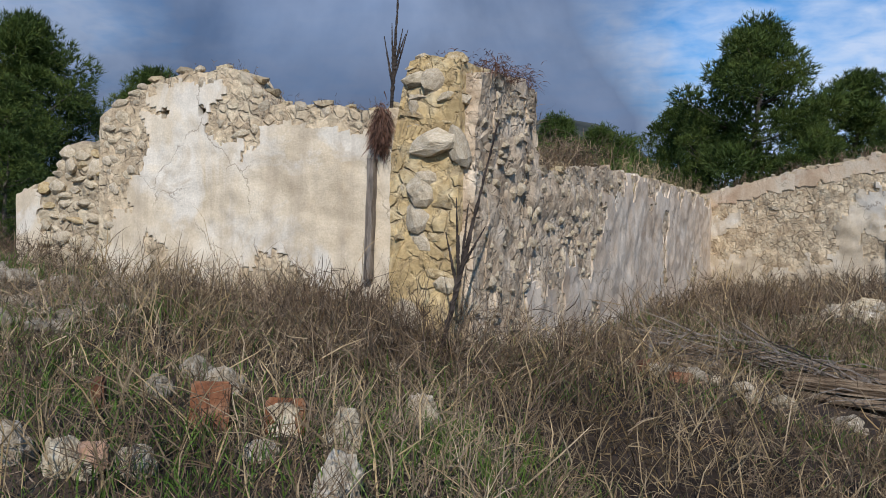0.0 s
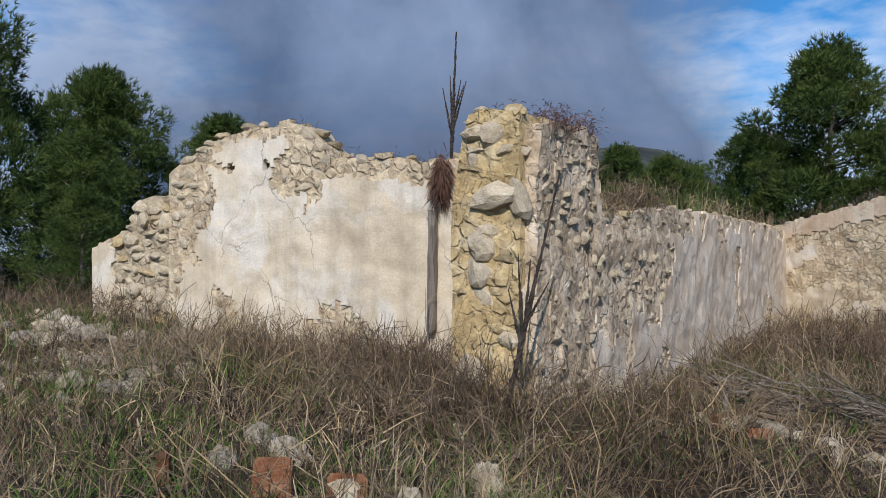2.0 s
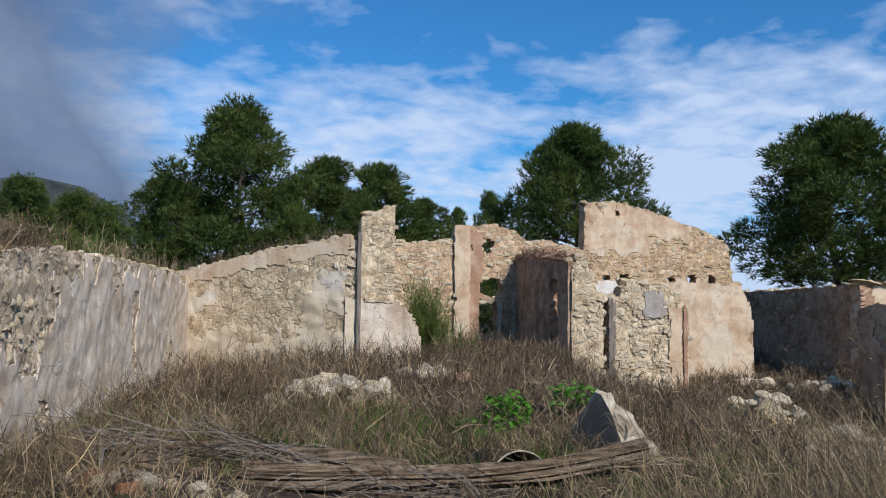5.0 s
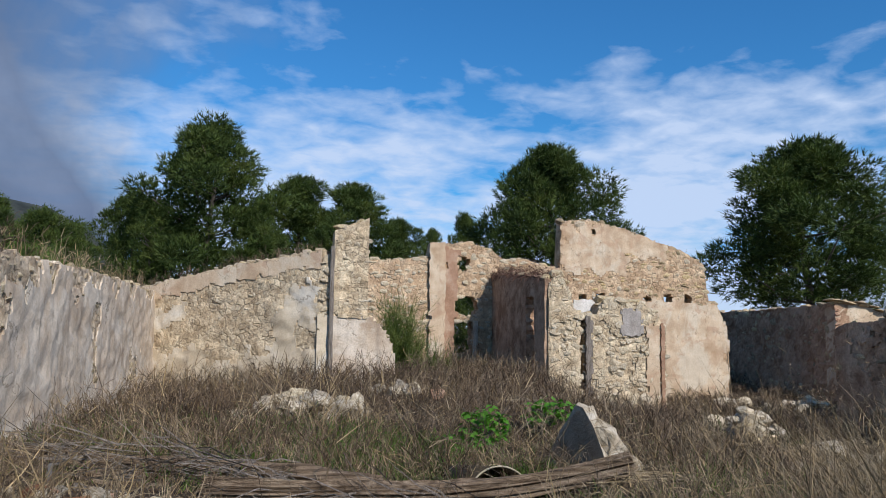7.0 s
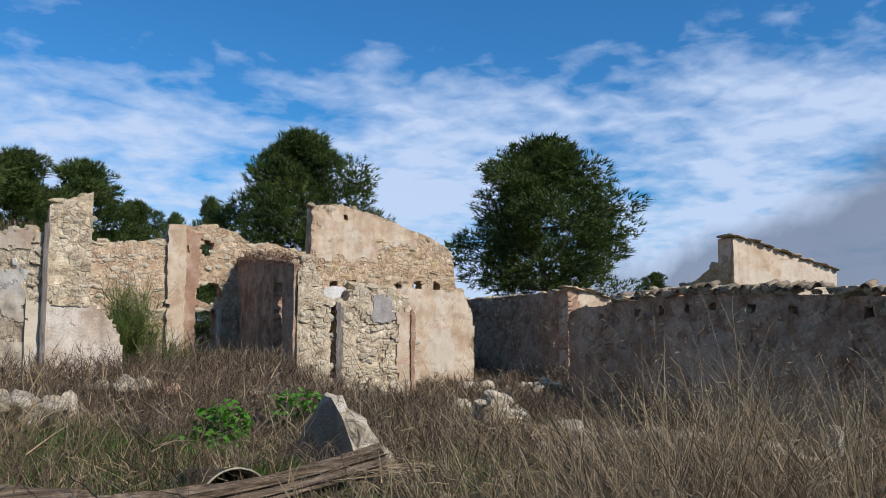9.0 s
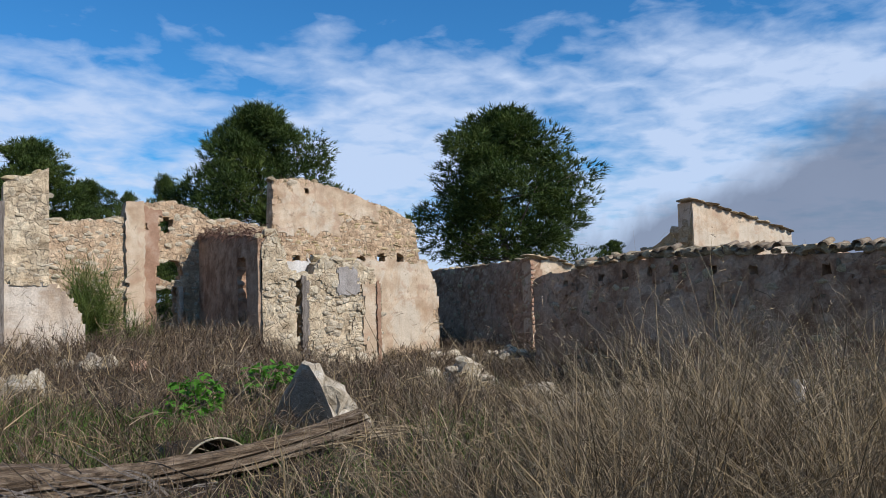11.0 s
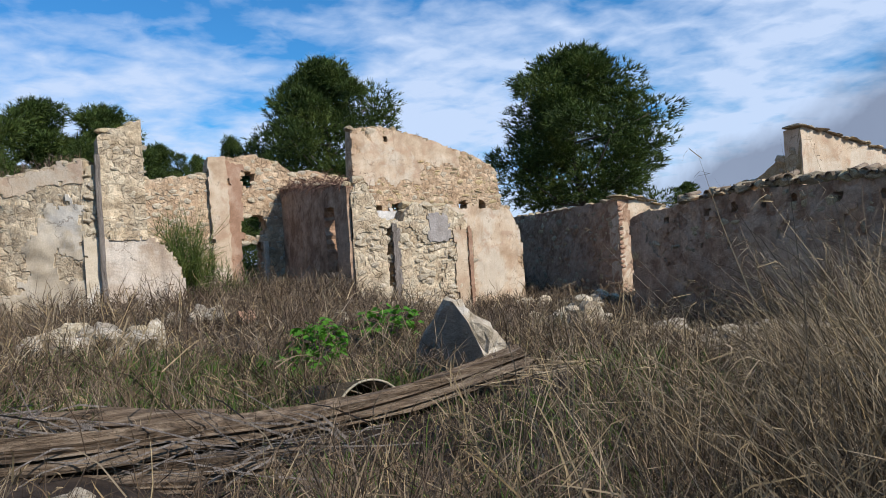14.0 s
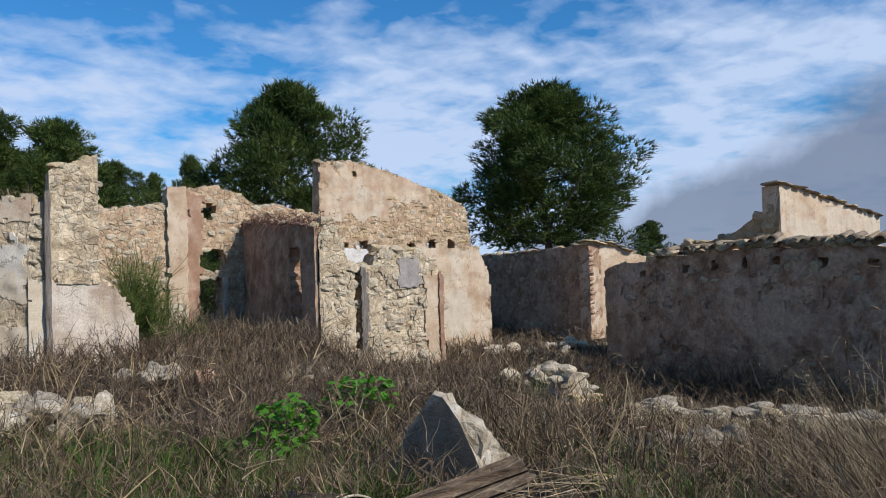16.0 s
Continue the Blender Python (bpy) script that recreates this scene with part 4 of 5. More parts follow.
pine_a = pine("pine_tree", 3, spread=3.3, bare=0.18)
pine_b = pine("pine_tree", 8, spread=3.9, bare=0.25, tufts=15000)
pine_d = pine("pine_tree", 27, spread=3.2, bare=0.03, tufts=5000, label="low dense young pine thicket, dark green")
pine_c = pine("pine_tree", 15, spread=2.6, bare=0.2, tufts=8500)
for tree, x, y, top, wide, turn in (
        (pine_b, 24.5, 34.5, 11.0, 1.38, 0), (pine_b, 15.6, 45.7, 12.8, 1.05, 130), (pine_a, -4.1, 48.3, 14.0, 1.15, 0), (pine_a, -8.5, 50, 9.5, 1.1, 70),
        (pine_c, 1.0, 50.5, 11.2, 1.35, 0), (pine_c, 4.4, 50.4, 10.9, 1.3, 90), (pine_c, 7.6, 53, 9.0, 1.1, 200), (pine_d, -6.8, 46.5, 8.4, 1.1, 30), (pine_d, -1.2, 46.5, 8.6, 1.1, 80), (pine_d, 3.0, 47.5, 8.2, 1.1, 140), (pine_d, -10.5, 45, 7.0, 1.2, 200), (pine_c, 11, 59.5, 9.3, 0.6, 40), (pine_c, 13.4, 59, 10.6, 0.65, 140),
        (pine_c, 42, 45, 5.1, 1.2, 0), (pine_a, -12.4, 38.4, 7.4, 1.1, 200), (pine_a, -10.9, 41, 7.1, 1.1, 100), (pine_b, -22.6, 16.8, 7.9, 1.0, 60), (pine_c, -24.5, 23.8, 7.8, 1.2, 10),
        (pine_b, -18.2, 9.4, 8.6, 0.75, 220), (pine_d, -26, 18, 5.5, 1.5, 20), (pine_d, -18, 18, 4.6, 1.6, 220), (pine_d, -13.2, 9.6, 3.0, 1.4, 20), (pine_d, -15.5, 11.2, 4.4, 1.4, 120), (pine_d, -26, 13, 6.0, 1.4, 20), (pine_d, -14, 15.5, 3.2, 1.5, 60), (pine_d, -20, 13, 4.0, 1.5, 200), (pine_d, -22, 10, 3.8, 1.6, 90), (pine_d, -17.5, 8.5, 2.6, 1.5, 300), (pine_d, 6.2, 29.5, 2.9, 1.4, 10), (pine_d, 7.6, 31, 3.6, 1.4, 70), (pine_d, 9.2, 34.5, 4.2, 1.4, 170), (pine_d, 3.2, 31, 3.0, 1.4, 10), (pine_a, 6, 58, 7.5, 1.2, 20), (pine_a, -17, 42, 6.5, 1.2, 77)):
    stand(tree, x, y, top, wide, turn)

# ---- hill behind ----


def make_hill():
    verts, faces, n = [], [], 40
    for j in range(n + 1):
        for i in range(n + 1):
            x, y = -900 + 1150 * i / n, 420 + 700 * j / n
            a = math.exp(-((x + 240) / 125) ** 2 - ((y - 760) / 190) ** 2) * 96 + math.exp(-((x + 430) / 160) ** 2 - ((y - 800) / 160) ** 2) * 60
            verts.append((x, y, a + 16 * noise.noise((x * 0.011, y * 0.011, 1)) * min(1, a / 20) + 3 * noise.noise((x * 0.05, y * 0.05, 1)) - 4))
    for j in range(n):
        for i in range(n):
            faces.append((j * (n + 1) + i, j * (n + 1) + i + 1, (j + 1) * (n + 1) + i + 1, (j + 1) * (n + 1) + i))
    tagged(new("backdrop_hill", mesh_of("hill", verts, faces, M_HILL_SHADE, True)), "distant scrub-covered hill under heavy cloud, its shadow put into the colour", "hill", kind="structure")


make_hill()

# ---- loose stones ----


def stone_at(x, y, w, d, h, mesh, label, turn=0.0, tilt=0.0, sink=0.3, name="rubble_stone", group="loose rubble stones", z=None):
    g = ground(x, y) if z is None else z
    ob = new(name, mesh)
    ob.matrix_basis = Matrix.Translation((x, y, g + h * (0.5 - sink))) @ Matrix.Rotation(turn, 4, "Z") @ Matrix.Rotation(tilt, 4, "X") @ Matrix.Diagonal((w, d, h, 1))
    return tagged(ob, label, "stone", group)


def heap(cx, cy, rx, ry, n, size, rise, label, seed, meshes=RUBBLES):
    rng = random.Random(seed)
    for i in range(n):
        a, q = rng.uniform(0, 2 * math.pi), rng.random() ** 0.6
        x, y = cx + rx * q * math.cos(a), cy + ry * q * math.sin(a)
        w = rng.uniform(*size)
        z = ground(x, y) + rise * (1 - q) * rng.uniform(0.4, 1.0)
        stone_at(x, y, w, w * rng.uniform(0.6, 0.9), w * rng.uniform(0.45, 0.8), rng.choice(meshes), label, rng.uniform(0, 6.3), rng.uniform(-0.4, 0.4), 0.25, z=z)


PALE = "pale broken limestone lying in dry grass"
for x, y, w, d, h, k, turn, tilt in ((-2.62, 2.35, 0.24, 0.2, 0.17, 0, 0.3, 0.1), (-2.9, 2.3, 0.2, 0.18, 0.16, 1, 1.3, 0), (-2.42, 2.5, 0.18, 0.14, 0.12, 2, 2.0, 0.2), (-3.2, 3.4, 0.18, 0.15, 0.15, 3, 0.6, 0.1),
                                     (-3.05, 3.75, 0.24, 0.16, 0.17, 4, 0.2, 0.3), (-1.95, 3.25, 0.19, 0.15, 0.26, 5, 0.9, 0.3), (-1.62, 2.75, 0.27, 0.22, 0.28, 6, 1.9, 0.2), (-2.05, 4.3, 0.2, 0.16, 0.18, 7, 0.4, 0),
                                     (-1.95, 4.1, 0.16, 0.12, 0.14, 8, 2.4, 0), (-2.2, 3.0, 0.18, 0.14, 0.1, 9, 2.9, 0.1), (-2.75, 5.2, 0.14, 0.1, 0.1, 1, 0.2, 0), (-3.4, 3.9, 0.2, 0.16, 0.14, 2, 0.2, 0), (-1.2, 2.5, 0.16, 0.14, 0.1, 3, 1, 0), (-0.9, 3.4, 0.14, 0.12, 0.1, 4, 0, 0)):
    stone_at(x, y, w, d, h + 0.06, BOULDERS[k % 6], PALE, turn, tilt, 0.4)
stone_at(-2.55, 2.4, 0.16, 0.12, 0.12, BRICKISH[0], "ochre and red broken brick lump", 0.5, 0.2, 0.0)
heap(-6.3, 4.7, 1.2, 0.9, 34, (0.1, 0.28), 0.12, "grey-white tumbled stones in a heap", 3)
heap(-8.6, 5.6, 1.6, 0.8, 26, (0.12, 0.36), 0.1, "grey-white tumbled stones in a heap", 4)
heap(-6.9, 6.2, 0.5, 0.35, 6, (0.2, 0.42), 0.15, "large fallen wall stones", 5)
heap(0.75, 13.1, 1.0, 0.5, 16, (0.2, 0.5), 0.3, "rubble of fallen masonry overgrown with weeds", 6)
stone_at(1.42, 12.95, 0.26, 0.22, 0.5, RUBBLES[5], "upright white stone in fallen rubble", 0.4, 0.05, 0.15)
stone_at(-0.25, 12.6, 0.75, 0.4, 0.3, RUBBLES[3], "long pale fallen stone in weeds", 0.6, 0.2, 0.2)
heap(2.75, 15.6, 0.9, 0.5, 12, (0.2, 0.45), 0.3, "reddish fallen masonry among weeds", 7, RUBBLES + BRICKISH)
heap(2.75, 10.75, 0.42, 0.3, 7, (0.16, 0.34), 0.16, "rough cream stones in a small pile", 8)
heap(2.35, 10.2, 0.5, 0.25, 5, (0.12, 0.24), 0.02, PALE, 9)
heap(-0.8, 7.25, 0.9, 0.35, 18, (0.08, 0.22), 0.06, "small broken stones and brick below old timbers", 10, RUBBLES + BRICKISH)
heap(0.7, 7.2, 0.7, 0.3, 9, (0.08, 0.2), 0.04, "small broken stones below old timbers", 11)
stump = Wall("wall_stump", (7.3, 12.5), -12, ((0, -0.15), (0.12, 0.1), (0.32, 0.18), (0.46, 0.0), (0.62, -0.2), (0.75, -0.5)), -1.4, 0.45, M_CORE, "ragged stump of collapsed rubble wall", cell=0.08, rough=0.1, seed=33)
stump.stones(OCHRES, lambda s, z: True, size=(0.14, 0.34), course=0.14, proud=0.05, deep=0.16)
stump.cap(PALES, 0.14, (0.18, 0.34), 0.0)
heap(9.9, 16.2, 0.9, 0.5, 12, (0.25, 0.55), 0.4, "fallen plaster and stone below the facade", 13)
heap(5.6, 16.5, 1.3, 0.7, 9, (0.18, 0.4), 0.05, PALE, 14)
heap(10.3, 8.3, 0.7, 0.5, 16, (0.14, 0.34), 0.1, "low tumbled stone wall end", 15)
heap(7.0, 9.6, 0.8, 0.4, 12, (0.16, 0.4), 0.1, "pale mortared stones half hidden in dry grass", 25)
heap(-7.3, 5.4, 0.7, 0.5, 26, (0.12, 0.32), 0.3, "grey-white tumbled stones in a heap", 26)
heap(0.6, 13.6, 1.1, 0.5, 12, (0.3, 0.6), 0.3, "broken plastered blocks of fallen wall in weeds", 27)
heap(13.4, 22.3, 0.7, 0.5, 8, (0.4, 0.9), 0.3, "plastered blocks fallen at the foot of the facade", 17)
heap(15.4, 22.4, 1.2, 0.8, 14, (0.2, 0.5), 0.2, "stones fallen in the back yard", 19)
heap(13.0, 18.2, 0.5, 1.2, 12, (0.2, 0.5), 0.2, "stones fallen beside the yard wall", 18)
heap(11.8, 22.5, 1.6, 0.7, 14, (0.2, 0.5), 0.15, "stones fallen from the facade", 16)
low = Wall("wall_low", (7.5, 11.9), -50, ((0, -0.35), (0.6, -0.18), (1.2, -0.3), (2.0, -0.25), (3.1, -0.3), (4.2, -0.45)), -1.4, 0.45, M_CORE, "low overgrown remains of a rubble wall", cell=0.12, rough=0.1, seed=31)
low.stones(STONES, lambda s, z: True, size=(0.18, 0.4), course=0.16, proud=0.05, deep=0.16)
low.cap(RUBBLES, 0.3, (0.26, 0.6), 0.25)


def brick(x, y, w, h, d, turn, tilt, label, pale=False):
    bm = bmesh.new()
    bmesh.ops.create_cube(bm, size=1.0, matrix=Matrix.Diagonal((w, d, h, 1)))
    bmesh.ops.bevel(bm, geom=bm.edges, offset=0.012, segments=2, affect="EDGES")
    for v in bm.verts:
        v.co += Vector((noise.noise(v.co * 30), noise.noise(v.co * 31 + Vector((5, 0, 0))), noise.noise(v.co * 29))) * 0.006
    ob = tagged(new("brick"), label, "brick", "fallen bricks")
    part("body", bm_mesh("brick", bm, M_BRICK), ob)
    if pale:
        bm = bmesh.new()
        bmesh.ops.create_grid(bm, x_segments=8, y_segments=8, size=0.5, matrix=Matrix.Translation((0, -d / 2 - 0.012, -0.05 * h)) @ Matrix.Rotation(math.pi / 2, 4, "X") @ Matrix.Diagonal((w * 0.72, h * 0.8, 1, 1)))
        for v in bm.verts:
            v.co += Vector((noise.noise(v.co * 17), 0.3 * noise.noise(v.co * 27), noise.noise(v.co * 19 + Vector((3, 0, 0))))) * 0.05
        bmesh.ops.solidify(bm, geom=bm.faces, thickness=0.012)
        part("mortar", bm_mesh("mortar", bm, M_RUBBLE), ob, "white mortar crust")
    ob.matrix_basis = pose(x, y, ground(x, y) + h * 0.18, tilt, 0, turn)


brick(-2.62, 3.15, 0.19, 0.3, 0.07, 33, -18, "orange-red hollow brick standing in grass")
brick(-2.32, 3.35, 0.2, 0.26, 0.08, 28, -14, "red brick coated with white mortar", True)
brick(-3.2, 3.0, 0.06, 0.22, 0.12, 40, 8, "narrow red brick fragment in grass")
brick(-6.75, 4.6, 0.2, 0.14, 0.1, 15, 12, "faded red brick among tumbled stones")
brick(-1.35, 7.05, 0.22, 0.14, 0.12, 70, 30, "orange-red brick below old timbers")
brick(-1.05, 6.95, 0.2, 0.1, 0.12, 20, -20, "orange-red brick below old timbers")


def wall_fragment():
    """A wedge of fallen wall: stone body, one side still plastered."""
    ob = tagged(new("wall_fragment"), "pointed fragment of fallen wall with grey plaster side", "rubble")
    rng = random.Random(4)
    bm = bmesh.new()
    pts = [(0, 0, -0.5), (1.15, 0, -0.5), (0, 0.55, -0.5), (1.0, 0.45, -0.5), (0.36, 0.0, 0.60), (0.48, 0.0, 0.62), (0.42, 0.2, 0.60), (0.2, 0.0, 0.42), (0.12, 0.2, 0.34), (0.05, 0.3, 0.2), (0.0, 0.42, 0.10),
           (0.05, 0.62, -0.06), (0.75, 0.0, 0.28), (0.95, 0.0, 0.0), (0.7, 0.3, 0.2), (0.02, 0.0, 0.10)]
    for p in pts:
        bm.verts.new(p)
    bmesh.ops.convex_hull(bm, input=bm.verts)
    bmesh.ops.triangulate(bm, faces=bm.faces)
    bmesh.ops.subdivide_edges(bm, edges=bm.edges, cuts=5, use_grid_fill=True)
    for v in bm.verts:
        if v.co.y > 0.03:
            v.co += Vector((noise.noise(v.co * 5), noise.noise(v.co * 5 + Vector((7, 0, 0))), noise.noise(v.co * 5 + Vector((0, 9, 0))))) * 0.14 + Vector((0, 1, 0)) * 0.05 * noise.noise(v.co * 13)
    part("body", bm_mesh("fragment", bm, M_RUBBLE), ob)
    bm = bmesh.new()
    out = [(0.0, -0.5), (0.0, 0.06), (0.1, 0.24), (0.18, 0.4), (0.34, 0.57), (0.45, 0.56), (0.58, 0.44), (0.74, 0.26), (0.94, -0.02), (1.14, -0.5)]
    f = bm.faces.new([bm.verts.new((l, -0.005, z)) for l, z in out])
    bmesh.ops.solidify(bm, geom=[f], thickness=0.03)
    part("plaster", bm_mesh("plaster", bm, M_PLASTER_GREY), ob, "smooth grey plaster face")
    # local x runs back along the plastered side, local y across the thickness
    ob.matrix_basis = Matrix.Translation((3.78, 9.2, 0.0)) @ Matrix(((-0.37, 0.93, 0, 0), (0.93, 0.37, 0, 0), (0, 0, 1, 0), (0, 0, 0, 1)))
    return ob


wall_fragment()

# ---- timbers, drum, post, iron ----


def timber(name, path, radius, label, seed, flat=0.75, mat=M_LOG):
    """A rotten split beam: a swept ring with deep grooves along the grain."""
    rng = random.Random(seed)
    pts = [Vector(p) for p in path]
    fine = []
    for i in range(len(pts) - 1):
        steps = max(3, int((pts[i + 1] - pts[i]).length / 0.06))
        p0, p3 = pts[max(0, i - 1)], pts[min(len(pts) - 1, i + 2)]
        for k in range(steps):
            t = k / steps
            a, b = pts[i], pts[i + 1]
            fine.append(0.5 * ((2 * a) + (b - p0) * t + (2 * p0 - 5 * a + 4 * b - p3) * t * t + (3 * a - p0 - 3 * b + p3) * t ** 3))
    fine.append(pts[-1])
    sides, verts, faces = 36, [], []
    groove = [rng.uniform(-0.26, 0.16) + (0.14 if k % 4 else -0.2) * rng.random() for k in range(sides)]
    for i, p in enumerate(fine):
        d = (fine[min(i + 1, len(fine) - 1)] - fine[max(i - 1, 0)]).normalized()
        a = Vector((-d.y, d.x, 0)).normalized()
        b = d.cross(a)
        end = min(i, len(fine) - 1 - i)
        for k in range(sides):
            q = 2 * math.pi * k / sides + 0.25 * math.sin(i * 0.05 + seed)
            r = radius * (1 + groove[k] + 0.3 * noise.noise((i * 0.045, k * 0.45, seed)) + 0.12 * noise.noise((i * 0.2, k * 0.9, seed)) + 0.38 * noise.noise((i * 0.035, math.cos(q), math.sin(q) + seed)))
            jag = d * (0.12 * noise.noise((k * 1.3, seed, 0)) if end == 0 else 0)
            verts.append(p + a * math.cos(q) * r + b * math.sin(q) * r * flat + jag)
    n = len(fine)
    for i in range(n - 1):
        for k in range(sides):
            faces.append((i * sides + k, i * sides + (k + 1) % sides, (i + 1) * sides + (k + 1) % sides, (i + 1) * sides + k))
    faces += [tuple(reversed(range(sides))), tuple(range((n - 1) * sides, n * sides))]
    return tagged(new(name, mesh_of(name, verts, faces, mat)), label, "timber", "old roof timbers")


OLD = "long grey rotten roof beam lying in grass"
timber("timber_beam", ((3.85, 8.68, 0.12), (3.4, 8.79, 0.01), (2.8, 8.83, -0.09), (2.2, 8.77, -0.13), (1.6, 8.61, -0.11), (1.0, 8.34, -0.03), (0.4, 8.1, 0.04), (-0.3, 8.2, 0.06)), 0.14, OLD, 1)
timber("timber_beam", ((1.3, 8.8, -0.12), (0.45, 8.9, 0.0), (-0.3, 9.0, 0.06), (-1.42, 9.2, 0.1), (-2.0, 9.5, 0.14)), 0.17, OLD, 2)
timber("timber_beam", ((1.6, 8.0, -0.24), (0.5, 8.2, -0.18), (-0.7, 8.5, -0.08), (-1.5, 8.85, 0.04)), 0.13, OLD, 3)
timber("timber_beam", ((0.35, 7.35, -0.2), (-0.5, 7.8, -0.05), (-1.35, 8.15, 0.06)), 0.09, "pale split beam end among the timbers", 4, mat=M_WOOD)
timber("timber_beam", ((1.2, 6.6, -0.35), (0.4, 7.0, -0.3), (-0.3, 7.25, -0.2)), 0.07, "short broken pole under the timbers", 5)
timber("timber_beam", ((2.3, 6.3, -0.33), (1.7, 6.1, -0.33), (1.2, 5.85, -0.34)), 0.09, "short grey log half hidden in grass", 6)
timber("timber_beam", ((0.7, 8.7, -0.18), (-0.3, 8.75, -0.05), (-1.5, 9.1, 0.06), (-2.1, 9.5, 0.14)), 0.12, OLD, 7)
timber("timber_beam", ((0.9, 7.75, -0.22), (-0.1, 8.15, -0.12), (-1.0, 8.75, 0.02), (-1.7, 9.3, 0.12)), 0.11, OLD, 8)


def sticks():
    r = np.random.default_rng(9)
    n = 300
    t = r.uniform(0, 1, n)
    p0 = np.stack((2.2 - 4.2 * t + r.normal(size=n) * 0.2, 7.7 + 1.5 * t + r.normal(size=n) * 0.35, np.full(n, 0.0)), 1)
    p0[:, 2] = ground_np(p0[:, 0], p0[:, 1]) + r.uniform(0.05, 0.32, n)
    ways = np.stack((-0.9 + r.normal(size=n) * 0.35, 0.3 + r.normal(size=n) * 0.4, r.normal(size=n) * 0.3), 1)
    ob = new("broken_sticks", strands("broken_sticks", p0, ways, r.uniform(0.3, 1.1, n), r.uniform(0.008, 0.02, n), 0.04, M_WOOD, r))
    tagged(ob, "broken grey sticks over the old timbers", "sticks", kind="stuff")


sticks()


def reed_mat():
    """Old reeds matted over the raised end of the long beam."""
    r = np.random.default_rng(19)
    n = 90
    p0 = np.stack((3.6 + r.uniform(0, 1.5, n), 8.45 + r.normal(size=n) * 0.22, np.zeros(n)), 1)
    p0[:, 2] = ground_np(p0[:, 0], p0[:, 1]) + r.uniform(0.02, 0.13, n) * np.clip(1.2 - (p0[:, 0] - 3.7) * 0.5, 0.1, 1)
    ways = np.stack((-1 + r.normal(size=n) * 0.2, 0.12 + r.normal(size=n) * 0.25, 0.05 + r.normal(size=n) * 0.1), 1)
    ob = new("reed_mat", strands("reed_mat", p0, ways, r.uniform(0.25, 0.8, n), r.uniform(0.005, 0.012, n), 0.05, M_STRAW, r))
    tagged(ob, "mat of fallen pale reeds over the beam end", "reeds", kind="stuff")


reed_mat()


def drum():
    ob = tagged(new("metal_drum"), "half-buried open metal drum with pale rim", "drum")
    for name, r0, r1, y0, y1, mat in (("body", 0.272, 0.285, 0.0, 0.75, M_DRUM), ("rim", 0.279, 0.291, -0.014, 0.0, M_RUSTRIM)):
        verts, faces, n = [], [], 48
        for k in range(n):
            c, s = math.cos(2 * math.pi * k / n), math.sin(2 * math.pi * k / n)
            verts += [(r0 * c, y0, r0 * s), (r1 * c, y0, r1 * s), (r1 * c, y1, r1 * s), (r0 * c, y1, r0 * s)]
            q = (k + 1) % n
            for e in range(4):
                g = (e + 1) % 4
                faces.append((k * 4 + e, k * 4 + g, q * 4 + g, q * 4 + e))
        part(name, mesh_of(name, verts, faces, mat, True), ob, "pale worn rim" if name == "rim" else "")
    bm = bmesh.new()
    bmesh.ops.create_circle(bm, cap_ends=True, segments=40, radius=0.27, matrix=Matrix.Translation((0, 0.72, 0)) @ Matrix.Rotation(math.pi / 2, 4, "X"))
    part("bottom", bm_mesh("bottom", bm, M_DRUM), ob)
    ob.matrix_basis = pose(2.55, 9.02, -0.32, -8, 0, 12) @ Matrix.Diagonal((1.33, 1.33, 1.33, 1))


drum()


def board(name, x, y, z0, z1, w, d, mat, label, category, turn=0, lean=0):
    bm = bmesh.new()
    bmesh.ops.create_cube(bm, size=1.0, matrix=Matrix.Translation((0, 0, (z1 - z0) / 2)) @ Matrix.Diagonal((w, d, z1 - z0, 1)))
    bmesh.ops.subdivide_edges(bm, edges=[e for e in bm.edges if abs(e.verts[0].co.z - e.verts[1].co.z) > 0.1], cuts=14)
    bmesh.ops.bevel(bm, geom=[e for e in bm.edges if abs(e.verts[0].co.z - e.verts[1].co.z) > 0.01], offset=min(w, d) * 0.12, segments=1, affect="EDGES")
    for v in bm.verts:
        v.co += Vector((noise.noise((v.co.z * 4, 1, x)), noise.noise((v.co.z * 4, 5, y)), noise.noise(v.co * 9))) * min(w, d) * 0.18
    ob = new(name, bm_mesh(name, bm, mat))
    ob.matrix_basis = pose(x, y, z0, 0, lean, turn)
    return tagged(ob, label, category)


board("wooden_post", -3.97, 6.81, 0.9, 2.06, 0.075, 0.09, M_WOOD, "weathered grey wooden door post set in plaster", "post", 0, 1)
board("white_post", 11.06, 9.1, -0.95, -0.1, 0.22, 0.18, M_WHITE, "white plastered stone post stump", "post", 20, 2)
board("door_frame_post", 6.18, 25.33, 0.5, 1.7, 0.14, 0.16, M_PLASTER_GREY, "grey door jamb beside a dark opening", "post")
board("column_post", 1.285, 17.87, -0.2, 3.15, 0.09, 0.1, M_WOOD, "grey weathered timber post in the wall slot", "post", 0, 0)
board("slot_post", -2.52, 20.02, -0.1, 2.25, 0.16, 0.16, M_WOOD, "old grey timber jamb at the wall corner", "post", 10)
board("iron_bar", -1.54, 8.1, -0.05, 0.32, 0.035, 0.03, M_IRON, "rusted upright iron bar beside timbers", "bar", 0, 4)
board("thin_post", 11.6, 8.9, -0.95, -0.35, 0.05, 0.05, M_IRON, "thin grey metal stake", "stake", 0, -8)

# roof tiles along the yard wall, flat stones on the gable


